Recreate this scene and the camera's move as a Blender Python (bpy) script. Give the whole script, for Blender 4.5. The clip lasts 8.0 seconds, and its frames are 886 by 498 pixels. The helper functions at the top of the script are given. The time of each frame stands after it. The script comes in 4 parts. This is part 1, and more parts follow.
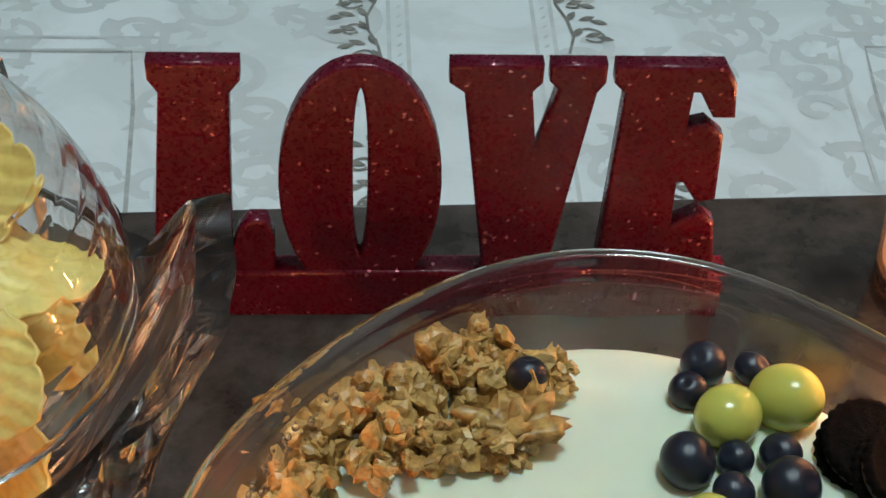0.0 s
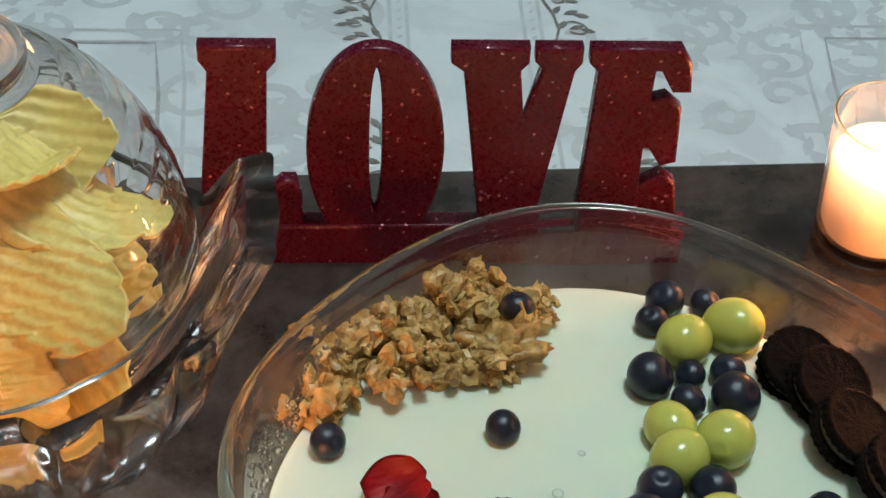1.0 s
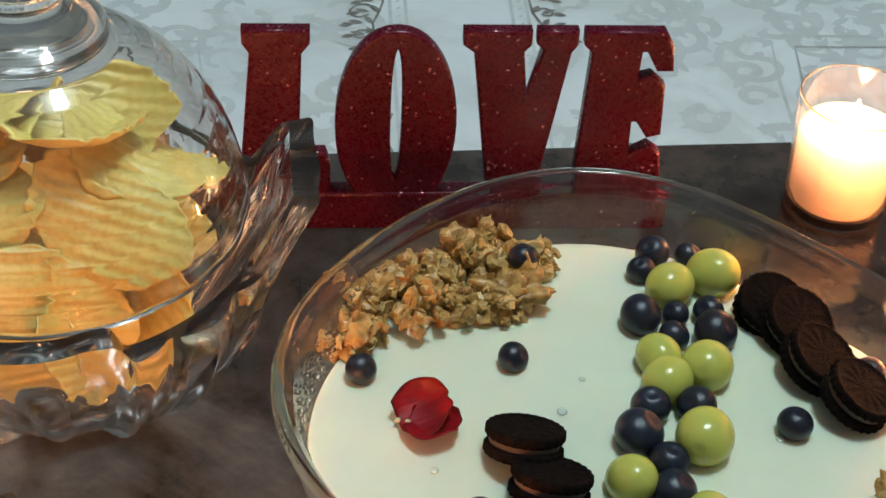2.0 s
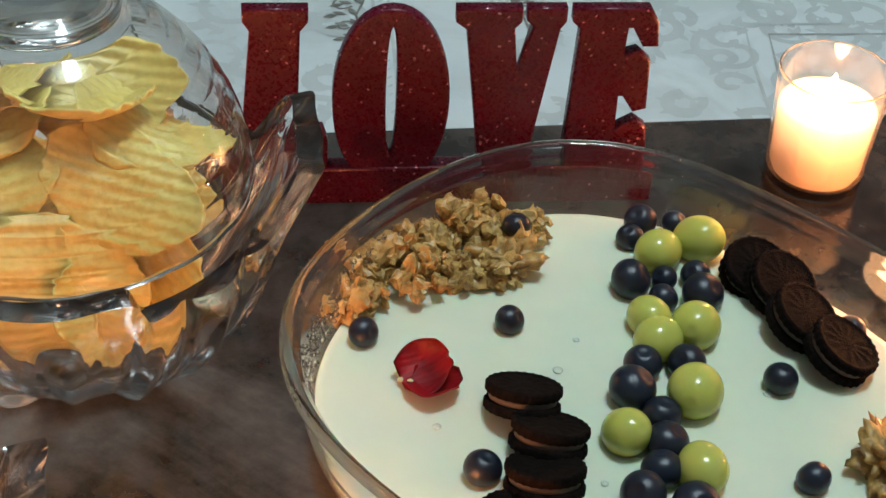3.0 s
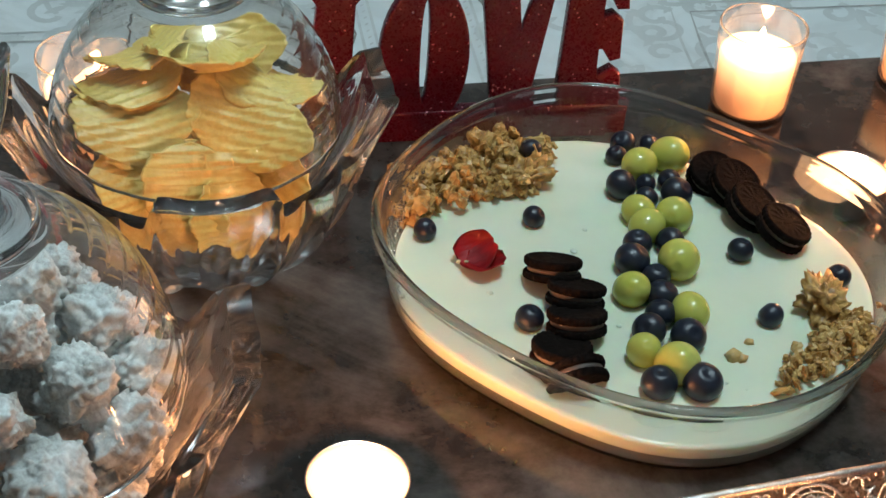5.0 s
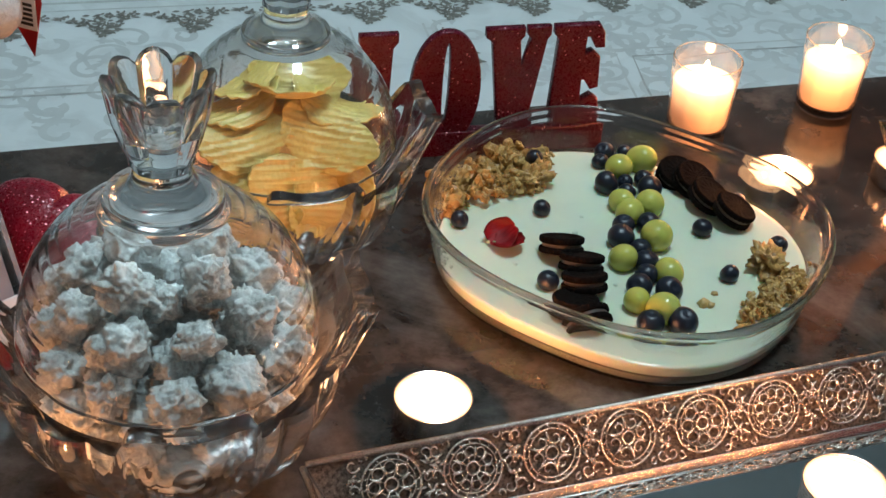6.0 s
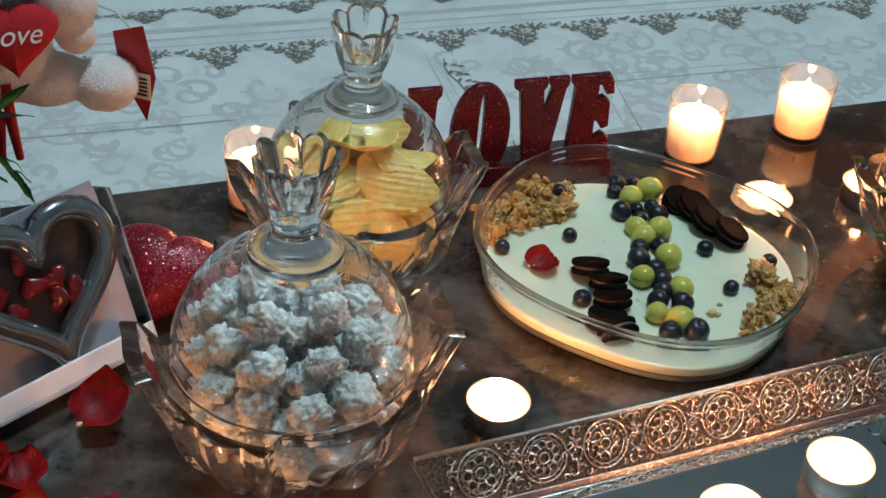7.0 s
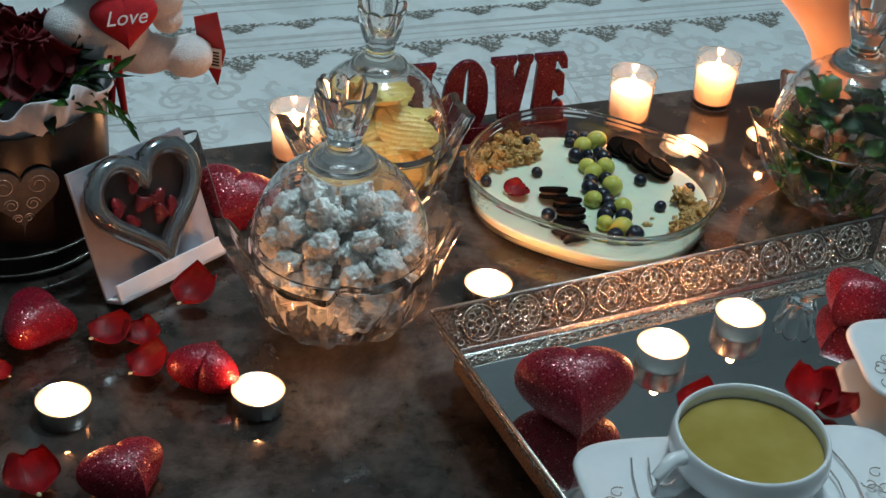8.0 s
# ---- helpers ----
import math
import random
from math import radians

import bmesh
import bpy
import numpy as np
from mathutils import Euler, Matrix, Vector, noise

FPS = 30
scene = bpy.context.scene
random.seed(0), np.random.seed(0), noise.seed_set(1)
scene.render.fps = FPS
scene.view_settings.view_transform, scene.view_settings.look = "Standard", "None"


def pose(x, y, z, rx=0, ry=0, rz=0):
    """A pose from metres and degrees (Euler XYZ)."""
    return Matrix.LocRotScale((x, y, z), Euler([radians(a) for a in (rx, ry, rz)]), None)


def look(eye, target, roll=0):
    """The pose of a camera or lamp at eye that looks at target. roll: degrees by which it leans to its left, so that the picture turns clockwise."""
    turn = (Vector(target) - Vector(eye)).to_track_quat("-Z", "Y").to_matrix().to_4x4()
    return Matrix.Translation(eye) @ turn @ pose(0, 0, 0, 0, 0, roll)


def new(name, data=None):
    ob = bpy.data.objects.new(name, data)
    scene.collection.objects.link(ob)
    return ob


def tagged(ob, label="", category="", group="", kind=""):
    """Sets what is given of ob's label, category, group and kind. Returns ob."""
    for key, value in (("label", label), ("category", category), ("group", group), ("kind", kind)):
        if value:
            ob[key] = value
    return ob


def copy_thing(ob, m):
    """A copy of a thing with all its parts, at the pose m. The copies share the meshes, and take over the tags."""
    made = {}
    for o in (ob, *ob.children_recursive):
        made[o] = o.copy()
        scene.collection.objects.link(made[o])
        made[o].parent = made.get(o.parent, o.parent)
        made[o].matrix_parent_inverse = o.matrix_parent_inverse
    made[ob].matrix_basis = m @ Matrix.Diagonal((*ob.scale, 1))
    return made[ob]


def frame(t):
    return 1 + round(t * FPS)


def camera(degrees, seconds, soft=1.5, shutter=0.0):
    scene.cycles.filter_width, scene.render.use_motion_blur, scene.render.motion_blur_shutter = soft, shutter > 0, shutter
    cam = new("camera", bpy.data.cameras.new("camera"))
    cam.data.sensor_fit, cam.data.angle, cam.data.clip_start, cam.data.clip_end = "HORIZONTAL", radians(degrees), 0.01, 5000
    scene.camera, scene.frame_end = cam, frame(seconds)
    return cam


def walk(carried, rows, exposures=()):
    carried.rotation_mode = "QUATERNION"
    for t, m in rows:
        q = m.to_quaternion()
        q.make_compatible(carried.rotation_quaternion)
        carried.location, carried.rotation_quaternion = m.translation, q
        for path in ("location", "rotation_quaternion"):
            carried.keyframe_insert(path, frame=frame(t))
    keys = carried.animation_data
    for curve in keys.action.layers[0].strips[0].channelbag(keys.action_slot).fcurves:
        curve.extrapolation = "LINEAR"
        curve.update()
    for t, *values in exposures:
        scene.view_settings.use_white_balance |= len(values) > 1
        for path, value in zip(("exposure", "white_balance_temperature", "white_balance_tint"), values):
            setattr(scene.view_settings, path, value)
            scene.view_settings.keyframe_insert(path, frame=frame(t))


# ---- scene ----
cam = camera(32.0, 8.0)
walk(cam, [
    (0, pose(-0.0372, -0.2297, 0.3095, 48.96, -2.25, -2.51)),
    (0.5, pose(-0.0380, -0.2665, 0.3330, 48.83, -2.13, -2.52)),
    (1, pose(-0.0458, -0.2962, 0.3496, 48.88, -2.41, -2.87)),
    (1.5, pose(-0.0570, -0.3367, 0.3666, 49.76, -2.60, -3.28)),
    (3, pose(-0.0732, -0.3861, 0.3712, 50.81, -2.79, -4.95)),
    (3.5, pose(-0.0894, -0.4003, 0.3675, 50.61, -3.26, -5.99)),
    (4, pose(-0.1029, -0.4215, 0.3814, 50.40, -3.49, -6.81)),
    (4.5, pose(-0.1219, -0.4672, 0.4080, 50.55, -3.29, -7.75)),
    (6, pose(-0.2577, -0.6900, 0.5169, 54.16, -3.95, -13.39)),
    (6.5, pose(-0.3130, -0.7649, 0.5694, 54.51, -4.08, -14.20)),
    (7, pose(-0.3657, -0.7768, 0.6275, 53.64, -4.28, -16.40)),
    (7.5, pose(-0.4726, -0.9762, 0.7204, 54.58, -4.51, -18.84)),
    (8, pose(-0.5008, -1.0697, 0.7201, 56.16, -4.17, -18.56)),
], exposures=[(0, 0.0, 6450, 9), (1.5, 0.0, 6480, 10), (3.5, -0.06, 6350, 7), (4.5, -0.09, 6280, 6), (6, -0.15, 6050, 6), (8, -0.18, 6000, 5)])

# ---- light and room air ----
scene.view_settings.exposure = 0.0
world = bpy.data.worlds.new("world")
scene.world = world
world.use_nodes = True
world.node_tree.nodes["Background"].inputs[0].default_value = (0.62, 0.78, 0.9, 1)
world.node_tree.nodes["Background"].inputs[1].default_value = 0.03

FLOOR_Z = -0.14
ROOM = 2.4
CEIL_Z = 2.45


lamp = bpy.data.lights.new("ceiling_lamp_light", "POINT")
lamp.energy, lamp.color, lamp.shadow_soft_size = 86.0, (0.77, 0.94, 1.0), 0.15
new("ceiling_lamp_light", lamp).location = (0.26, 0.14, CEIL_Z - 0.16)


def flame_light(x, y, z, energy):
    d = bpy.data.lights.new("flame_light", "POINT")
    d.energy, d.color, d.shadow_soft_size = energy, (1.0, 0.34, 0.115), 0.003
    new("flame_light", d).location = (x, y, z)


# ---- materials ----
class Nodes:
    def __init__(self, name):
        self.mat = bpy.data.materials.new(name)
        self.mat.use_nodes = True
        self.t = self.mat.node_tree
        self.bsdf = self.t.nodes["Principled BSDF"]
        self.out = self.t.nodes["Material Output"]

    def add(self, kind, **values):
        n = self.t.nodes.new(kind)
        for k, v in values.items():
            n.inputs[k.replace("_", " ")].default_value = v
        return n

    def link(self, a, b):
        self.t.links.new(a, b)

    def put(self, **values):
        for k, v in values.items():
            self.bsdf.inputs[k.replace("_", " ")].default_value = v
        return self

    def coords(self, which="Object"):
        return self.add("ShaderNodeTexCoord").outputs[which]

    def noise(self, scale, detail=6.0, rough=0.6, vec=None, distortion=0.0):
        n = self.add("ShaderNodeTexNoise", Scale=scale, Detail=detail, Roughness=rough, Distortion=distortion)
        self.link(vec if vec else self.coords(), n.inputs["Vector"])
        return n

    def ramp(self, src, *stops):
        r = self.add("ShaderNodeValToRGB")
        els = r.color_ramp.elements
        while len(els) < len(stops):
            els.new(0.5)
        for e, (p, c) in zip(els, stops):
            e.position, e.color = p, (*c, 1)
        self.link(src, r.inputs[0])
        return r.outputs[0]

    def mix(self, fac, a, b, blend="MIX"):
        m = self.t.nodes.new("ShaderNodeMix")
        m.data_type, m.blend_type = "RGBA", blend
        for sock, v in ((m.inputs[0], fac), (m.inputs[6], a), (m.inputs[7], b)):
            if isinstance(v, (int, float)):
                sock.default_value = v
            elif isinstance(v, tuple):
                sock.default_value = (*v, 1)
            else:
                self.link(v, sock)
        return m.outputs[2]

    def bump(self, height, strength=0.3, distance=0.001):
        b = self.add("ShaderNodeBump", Strength=strength, Distance=distance)
        self.link(height, b.inputs["Height"])
        self.link(b.outputs[0], self.bsdf.inputs["Normal"])
        return b

    def color(self, sock):
        self.link(sock, self.bsdf.inputs["Base Color"])
        return self

    def rough(self, sock):
        self.link(sock, self.bsdf.inputs["Roughness"])
        return self


def grey(v):
    return (v, v, v)


def mat_table():
    n = Nodes("stone_laminate").put(IOR=1.56)
    a = n.noise(7, 9, 0.66, distortion=0.6)
    b = n.noise(45, 6, 0.7)
    c = n.ramp(a.outputs[0], (0.34, (0.008, 0.005, 0.004)), (0.5, (0.023, 0.017, 0.013)), (0.68, (0.155, 0.142, 0.130)))
    n.color(n.mix(0.45, c, n.ramp(b.outputs[0], (0.34, (0.008, 0.006, 0.005)), (0.68, (0.10, 0.090, 0.080))), "MIX"))
    n.rough(n.ramp(n.noise(30, 5).outputs[0], (0.3, grey(0.05)), (0.75, grey(0.15))))
    n.bump(n.noise(160, 3).outputs[0], 0.05, 0.0006)
    return n.mat


def mat_floor():
    n = Nodes("printed_porcelain").put(Roughness=0.42)
    v = n.coords()
    base = n.ramp(n.noise(5, 6, 0.6, v).outputs[0], (0.3, (0.68, 0.73, 0.73)), (0.7, (0.80, 0.84, 0.84)))
    cloud = n.ramp(n.noise(14, 5, 0.6, v, 1.2).outputs[0], (0.46, grey(0.0)), (0.60, grey(0.55)))
    n.color(n.mix(cloud, base, (0.60, 0.63, 0.62)))
    n.bump(n.noise(220, 3).outputs[0], 0.06, 0.001)
    return n.mat


def mat_plain(name, col, roughness=0.5, var=0.12, scale=60, bump=0.1, **extra):
    n = Nodes(name).put(Roughness=roughness, **extra)
    lo = tuple(max(0, c * (1 - var)) for c in col)
    hi = tuple(min(1, c * (1 + var)) for c in col)
    n.color(n.ramp(n.noise(scale, 6, 0.65).outputs[0], (0.3, lo), (0.7, hi)))
    if bump:
        n.bump(n.noise(scale * 4, 4).outputs[0], bump, 0.0008)
    return n.mat


def mat_glass(name, tint=(1, 1, 1), roughness=0.0, ior=1.5, thin=0.0):
    n = Nodes(name).put(Roughness=roughness, IOR=ior)
    n.bsdf.inputs["Transmission Weight"].default_value = 1.0
    n.bsdf.inputs["Base Color"].default_value = (*tint, 1)
    n.bump(n.noise(60, 2).outputs[0], 0.02, 0.001)
    if thin:
        mix = n.add("ShaderNodeMixShader")
        mix.inputs[0].default_value = thin
        n.link(n.bsdf.outputs[0], mix.inputs[1])
        n.link(n.add("ShaderNodeBsdfTransparent").outputs[0], mix.inputs[2])
        n.link(mix.outputs[0], n.out.inputs[0])
    return n.mat


def mat_glitter(name, col, deep, jitter, flakes):
    n = Nodes(name).put(Roughness=0.32, Metallic=0.25)
    v = n.coords()
    vor = n.add("ShaderNodeTexVoronoi", Scale=1150.0)
    n.link(v, vor.inputs["Vector"])
    sep = n.add("ShaderNodeSeparateColor")
    n.link(vor.outputs["Color"], sep.inputs[0])
    patch = n.noise(40, 4, 0.6, v)
    base = n.ramp(patch.outputs[0], (0.3, deep), (0.72, col))
    flake = n.ramp(sep.outputs[0], (flakes, grey(0)), (flakes + 0.008, grey(1)))
    n.color(n.mix(flake, base, (min(1, col[0] * 2.4 + 0.5), 0.34, 0.40)))
    n.link(n.ramp(sep.outputs[0], (flakes, grey(0.1)), (flakes + 0.008, grey(0.95))), n.bsdf.inputs["Metallic"])
    n.rough(n.ramp(sep.outputs[1], (0.0, grey(0.18)), (1.0, grey(0.5))))
    mapped = n.add("ShaderNodeVectorMath")
    mapped.operation = "SUBTRACT"
    n.link(vor.outputs["Color"], mapped.inputs[0])
    mapped.inputs[1].default_value = (0.5, 0.5, 0.5)
    scaled = n.add("ShaderNodeVectorMath")
    scaled.operation = "SCALE"
    scaled.inputs["Scale"].default_value = jitter
    n.link(mapped.outputs[0], scaled.inputs[0])
    geo = n.add("ShaderNodeNewGeometry")
    plus = n.add("ShaderNodeVectorMath")
    plus.operation = "ADD"
    n.link(geo.outputs["Normal"], plus.inputs[0])
    n.link(scaled.outputs[0], plus.inputs[1])
    norm = n.add("ShaderNodeVectorMath")
    norm.operation = "NORMALIZE"
    n.link(plus.outputs[0], norm.inputs[0])
    n.link(norm.outputs[0], n.bsdf.inputs["Normal"])
    return n.mat


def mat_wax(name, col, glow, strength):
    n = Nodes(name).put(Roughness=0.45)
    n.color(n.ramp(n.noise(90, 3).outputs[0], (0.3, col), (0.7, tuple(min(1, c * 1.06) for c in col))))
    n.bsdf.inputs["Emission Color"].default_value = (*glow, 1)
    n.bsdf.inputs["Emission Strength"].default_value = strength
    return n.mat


M_TABLE = mat_table()
M_FLOOR = mat_floor()
M_WALL = mat_plain("wall_paint", (0.25, 0.26, 0.26), 0.8, 0.04, 12, 0.05)
M_CEIL = mat_plain("ceiling_paint", (0.58, 0.58, 0.57), 0.85, 0.03, 12, 0.05)
M_SIGN = mat_glitter("red_glitter", (0.125, 0.0005, 0.016), (0.085, 0.0003, 0.011), 0.17, 0.984)
M_HEART = mat_glitter("crimson_glitter", (0.30, 0.005, 0.024), (0.15, 0.003, 0.011), 0.42, 0.968)
M_GLASS = mat_glass("clear_glass", (0.99, 1.0, 0.995), 0.0, 1.47, 0.15)
M_CRYSTAL = mat_glass("crystal", (1.0, 0.99, 0.985), 0.0, 1.45, 0.04)
M_MILK = mat_plain("white_pudding", (0.76, 0.80, 0.62), 0.11, 0.03, 25, 0.03, Subsurface_Weight=0.35, Subsurface_Radius=(0.012, 0.005, 0.0025), Subsurface_Scale=0.7)
M_ALU = mat_plain("aluminium_cup", (0.75, 0.73, 0.70), 0.25, 0.06, 200, 0.1, Metallic=1.0)
# tealight wax: warm emission stands in for flame light soaking into it
M_WAX_GLOW = mat_wax("molten_wax_glow", (0.80, 0.68, 0.47), (1.0, 0.64, 0.30), 1.5)
M_FLAME = mat_wax("flame", (1, 0.9, 0.7), (1.0, 0.45, 0.18), 260.0)
M_SILVER = mat_plain("worn_silver", (0.62, 0.58, 0.54), 0.24, 0.25, 300, 0.5, Metallic=1.0)
M_MIRROR = mat_plain("mirror", (0.72, 0.76, 0.76), 0.015, 0.02, 20, 0.0, Metallic=1.0)
M_DARK = mat_plain("dark_groove", (0.02, 0.018, 0.016), 0.6)


# candle wax with the light from within painted as emission: brightest at the flame
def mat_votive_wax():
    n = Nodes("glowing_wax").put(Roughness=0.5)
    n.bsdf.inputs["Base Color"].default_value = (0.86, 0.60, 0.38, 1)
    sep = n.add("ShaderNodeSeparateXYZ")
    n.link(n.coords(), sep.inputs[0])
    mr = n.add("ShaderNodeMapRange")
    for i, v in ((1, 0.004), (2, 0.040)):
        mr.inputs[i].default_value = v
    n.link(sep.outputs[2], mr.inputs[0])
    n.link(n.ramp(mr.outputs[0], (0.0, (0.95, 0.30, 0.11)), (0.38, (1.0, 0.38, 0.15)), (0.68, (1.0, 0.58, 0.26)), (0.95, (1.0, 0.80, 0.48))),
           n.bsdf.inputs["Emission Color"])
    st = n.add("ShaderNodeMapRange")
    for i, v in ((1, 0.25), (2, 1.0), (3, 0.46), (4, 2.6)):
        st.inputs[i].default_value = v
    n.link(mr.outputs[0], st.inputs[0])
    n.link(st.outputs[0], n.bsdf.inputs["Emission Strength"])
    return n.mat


M_WAX = mat_votive_wax()


# ---- mesh helpers ----
def part(name, bm, material, parent, label="", smooth=True):
    me = bpy.data.meshes.new(name)
    bm.normal_update()
    bm.to_mesh(me)
    bm.free()
    me.materials.append(material)
    if smooth:
        for p in me.polygons:
            p.use_smooth = True
    ob = new(name, me)
    ob.parent = parent
    if label:
        ob["label"] = label
    return ob


def creased(ob, degrees=28.0):
    """Smooth faces with sharp edges where they meet at more than that angle."""
    bm = bmesh.new()
    bm.from_mesh(ob.data)
    for e in bm.edges:
        e.smooth = e.calc_face_angle(0.0) < math.radians(degrees)
    for f in bm.faces:
        f.smooth = True
    bm.to_mesh(ob.data)
    bm.free()
    return ob


def mesh_part(name, me, material, parent, m=None):
    """A part on shared mesh data."""
    if not me.materials:
        me.materials.append(material)
    ob = new(name, me)
    ob.parent = parent
    if m is not None:
        ob.matrix_basis = m
    return ob


def thing(name, m, label, category, group="", kind=""):
    ob = new(name)
    ob.matrix_world = m
    ob.empty_display_size = 0.02
    return tagged(ob, label, category, group, kind)


def solo(name, bm, material, m, label, category, group="", kind="", smooth=True):
    ob = part(name, bm, material, None, smooth=smooth)
    ob.matrix_world = m
    return tagged(ob, label, category, group, kind)


def lathe(profile, n=64, shape=None, close=False, bm=None):
    """Turn (r, z) points round z; shape(angle, r, z) may give another point."""
    bm = bm or bmesh.new()
    rings = []
    for r, z in profile:
        ring = []
        for k in range(n):
            a = 2 * math.pi * k / n
            p = shape(a, r, z) if shape else (r * math.cos(a), r * math.sin(a), z)
            ring.append(bm.verts.new(p))
        rings.append(ring)
    pairs = list(zip(rings, rings[1:])) + ([(rings[-1], rings[0])] if close else [])
    for a, b in pairs:
        for k in range(n):
            bm.faces.new((a[k], a[(k + 1) % n], b[(k + 1) % n], b[k]))
    if not close:
        for ring, flip in ((rings[0], True), (rings[-1], False)):
            c = bm.verts.new(sum((v.co for v in ring), Vector()) / n)
            for k in range(n):
                p, q = ring[k], ring[(k + 1) % n]
                bm.faces.new((q, p, c) if flip else (p, q, c))
    return bm


def dense(profile, e=0.0005, step=0.004, k=1.0):
    """More points along a profile, close beside each corner, so that smooth shading stays true to the glass."""
    out = [profile[0]]
    for p, q in zip(profile, profile[1:]):
        d = math.hypot(q[0] - p[0], (q[1] - p[1]) * k)
        cuts = []
        if d > 3 * e:
            n = max(1, math.ceil((d - 2 * e) / step))
            cuts = [(e + (d - 2 * e) * i / n) / d for i in range(n + 1)]
        out += [(p[0] + (q[0] - p[0]) * u, p[1] + (q[1] - p[1]) * u) for u in cuts] + [q]
    return out


def box(sx, sy, sz, bevel=0.0, bm=None, at=(0, 0, 0), seg=2):
    """A box whose base centre is at `at`."""
    own = bmesh.new()
    bmesh.ops.create_cube(own, size=1, matrix=Matrix.Translation((at[0], at[1], at[2] + sz / 2)) @ Matrix.Diagonal((sx, sy, sz, 1)))
    if bevel:
        bmesh.ops.bevel(own, geom=own.edges[:], offset=bevel, segments=seg, affect="EDGES", profile=0.5)
    if bm is None:
        return own
    return merge(bm, own)


def merge(bm, other, m=None):
    me = bpy.data.meshes.new("temporary")
    other.to_mesh(me)
    other.free()
    if m is not None:
        me.transform(m)
    bm.from_mesh(me)
    bpy.data.meshes.remove(me)
    return bm


def lump(r, seed, rough=0.25, freq=1.6, sub=3, squash=(1, 1, 1)):
    """A knobbly ball."""
    bm = bmesh.new()
    bmesh.ops.create_icosphere(bm, subdivisions=sub, radius=1)
    off = Vector((seed * 3.17, seed * 1.31, seed * 7.7))
    for v in bm.verts:
        d = 1 + rough * noise.fractal(v.co * freq + off, 0.9, 2.0, 4)
        v.co = Vector((v.co.x * squash[0], v.co.y * squash[1], v.co.z * squash[2])) * (d * r)
    return bm


def filled_curve(outlines, depth, bevel, res=2):
    """Closed 2D outlines (holes included) raised into a solid of that depth, lying in x-y, as a bmesh."""
    cu = bpy.data.curves.new("outline", "CURVE")
    cu.dimensions, cu.fill_mode = "2D", "BOTH"
    cu.extrude, cu.bevel_depth, cu.bevel_resolution = depth / 2 - bevel, bevel, res
    for pts in outlines:
        sp = cu.splines.new("POLY")
        sp.points.add(len(pts) - 1)
        for p, q in zip(sp.points, pts):
            p.co = (q[0], q[1], 0, 1)
        sp.use_cyclic_u = True
    ob = bpy.data.objects.new("outline", cu)
    scene.collection.objects.link(ob)
    me = bpy.data.meshes.new_from_object(ob.evaluated_get(bpy.context.evaluated_depsgraph_get()))
    bm = bmesh.new()
    bm.from_mesh(me)
    bpy.data.objects.remove(ob)
    bpy.data.curves.remove(cu)
    bpy.data.meshes.remove(me)
    bmesh.ops.remove_doubles(bm, verts=bm.verts[:], dist=1e-6)
    return bm


def tube(points, radii, n=10, bm=None):
    """A round tapering tube along points."""
    bm = bm or bmesh.new()
    pts = [Vector(p) for p in points]
    rings = []
    for i, p in enumerate(pts):
        d = (pts[min(i + 1, len(pts) - 1)] - pts[max(i - 1, 0)]).normalized()
        q = d.to_track_quat("Z", "Y")
        r = radii[i] if isinstance(radii, (list, tuple)) else radii
        rings.append([bm.verts.new(p + q @ Vector((r * math.cos(a), r * math.sin(a), 0))) for a in (2 * math.pi * k / n for k in range(n))])
    for a, b in zip(rings, rings[1:]):
        for k in range(n):
            bm.faces.new((a[k], a[(k + 1) % n], b[(k + 1) % n], b[k]))
    bm.faces.new(rings[0][::-1])
    bm.faces.new(rings[-1])
    return bm


def clear(*obs):
    """Clear glass lets the room's light through."""
    for o in obs:
        o.visible_shadow = False


# ---- setting ----
def setting():
    s = ROOM
    f = solo("floor", box(2 * s, 2 * s, 0.05), M_FLOOR, pose(0, 0, FLOOR_Z - 0.05), "white and grey porcelain floor printed with damask scrolls", "floor", kind="structure", smooth=False)
    solo("ceiling", box(2 * s, 2 * s, 0.08), M_CEIL, pose(0, 0, CEIL_Z), "plain pale grey painted ceiling", "ceiling", kind="structure", smooth=False)
    h = CEIL_Z - FLOOR_Z
    for nm, x, y, sx, sy in (("wall_north", 0, s + 0.06, 2 * s + 0.24, 0.12), ("wall_south", 0, -s - 0.06, 2 * s + 0.24, 0.12),
                             ("wall_east", s + 0.06, 0, 0.12, 2 * s), ("wall_west", -s - 0.06, 0, 0.12, 2 * s)):
        solo(nm, box(sx, sy, h), M_WALL, pose(x, y, FLOOR_Z), "plain muted grey painted wall", "wall", kind="structure", smooth=False)
    lampo = thing("ceiling_lamp", pose(0.26, 0.14, CEIL_Z - 0.03), "round white ceiling lamp fitting", "ceiling lamp")
    part("fitting", lathe([(0.05, 0.0), (0.07, 0.003), (0.075, 0.03)], 40), M_CEIL, lampo)
    return f


FLOOR = setting()

# the table: its far edge runs from (-0.32, 0.133) to (0.350, 0.160)
EDGE_TURN = math.degrees(math.atan2(0.160 - 0.133, 0.350 + 0.320))


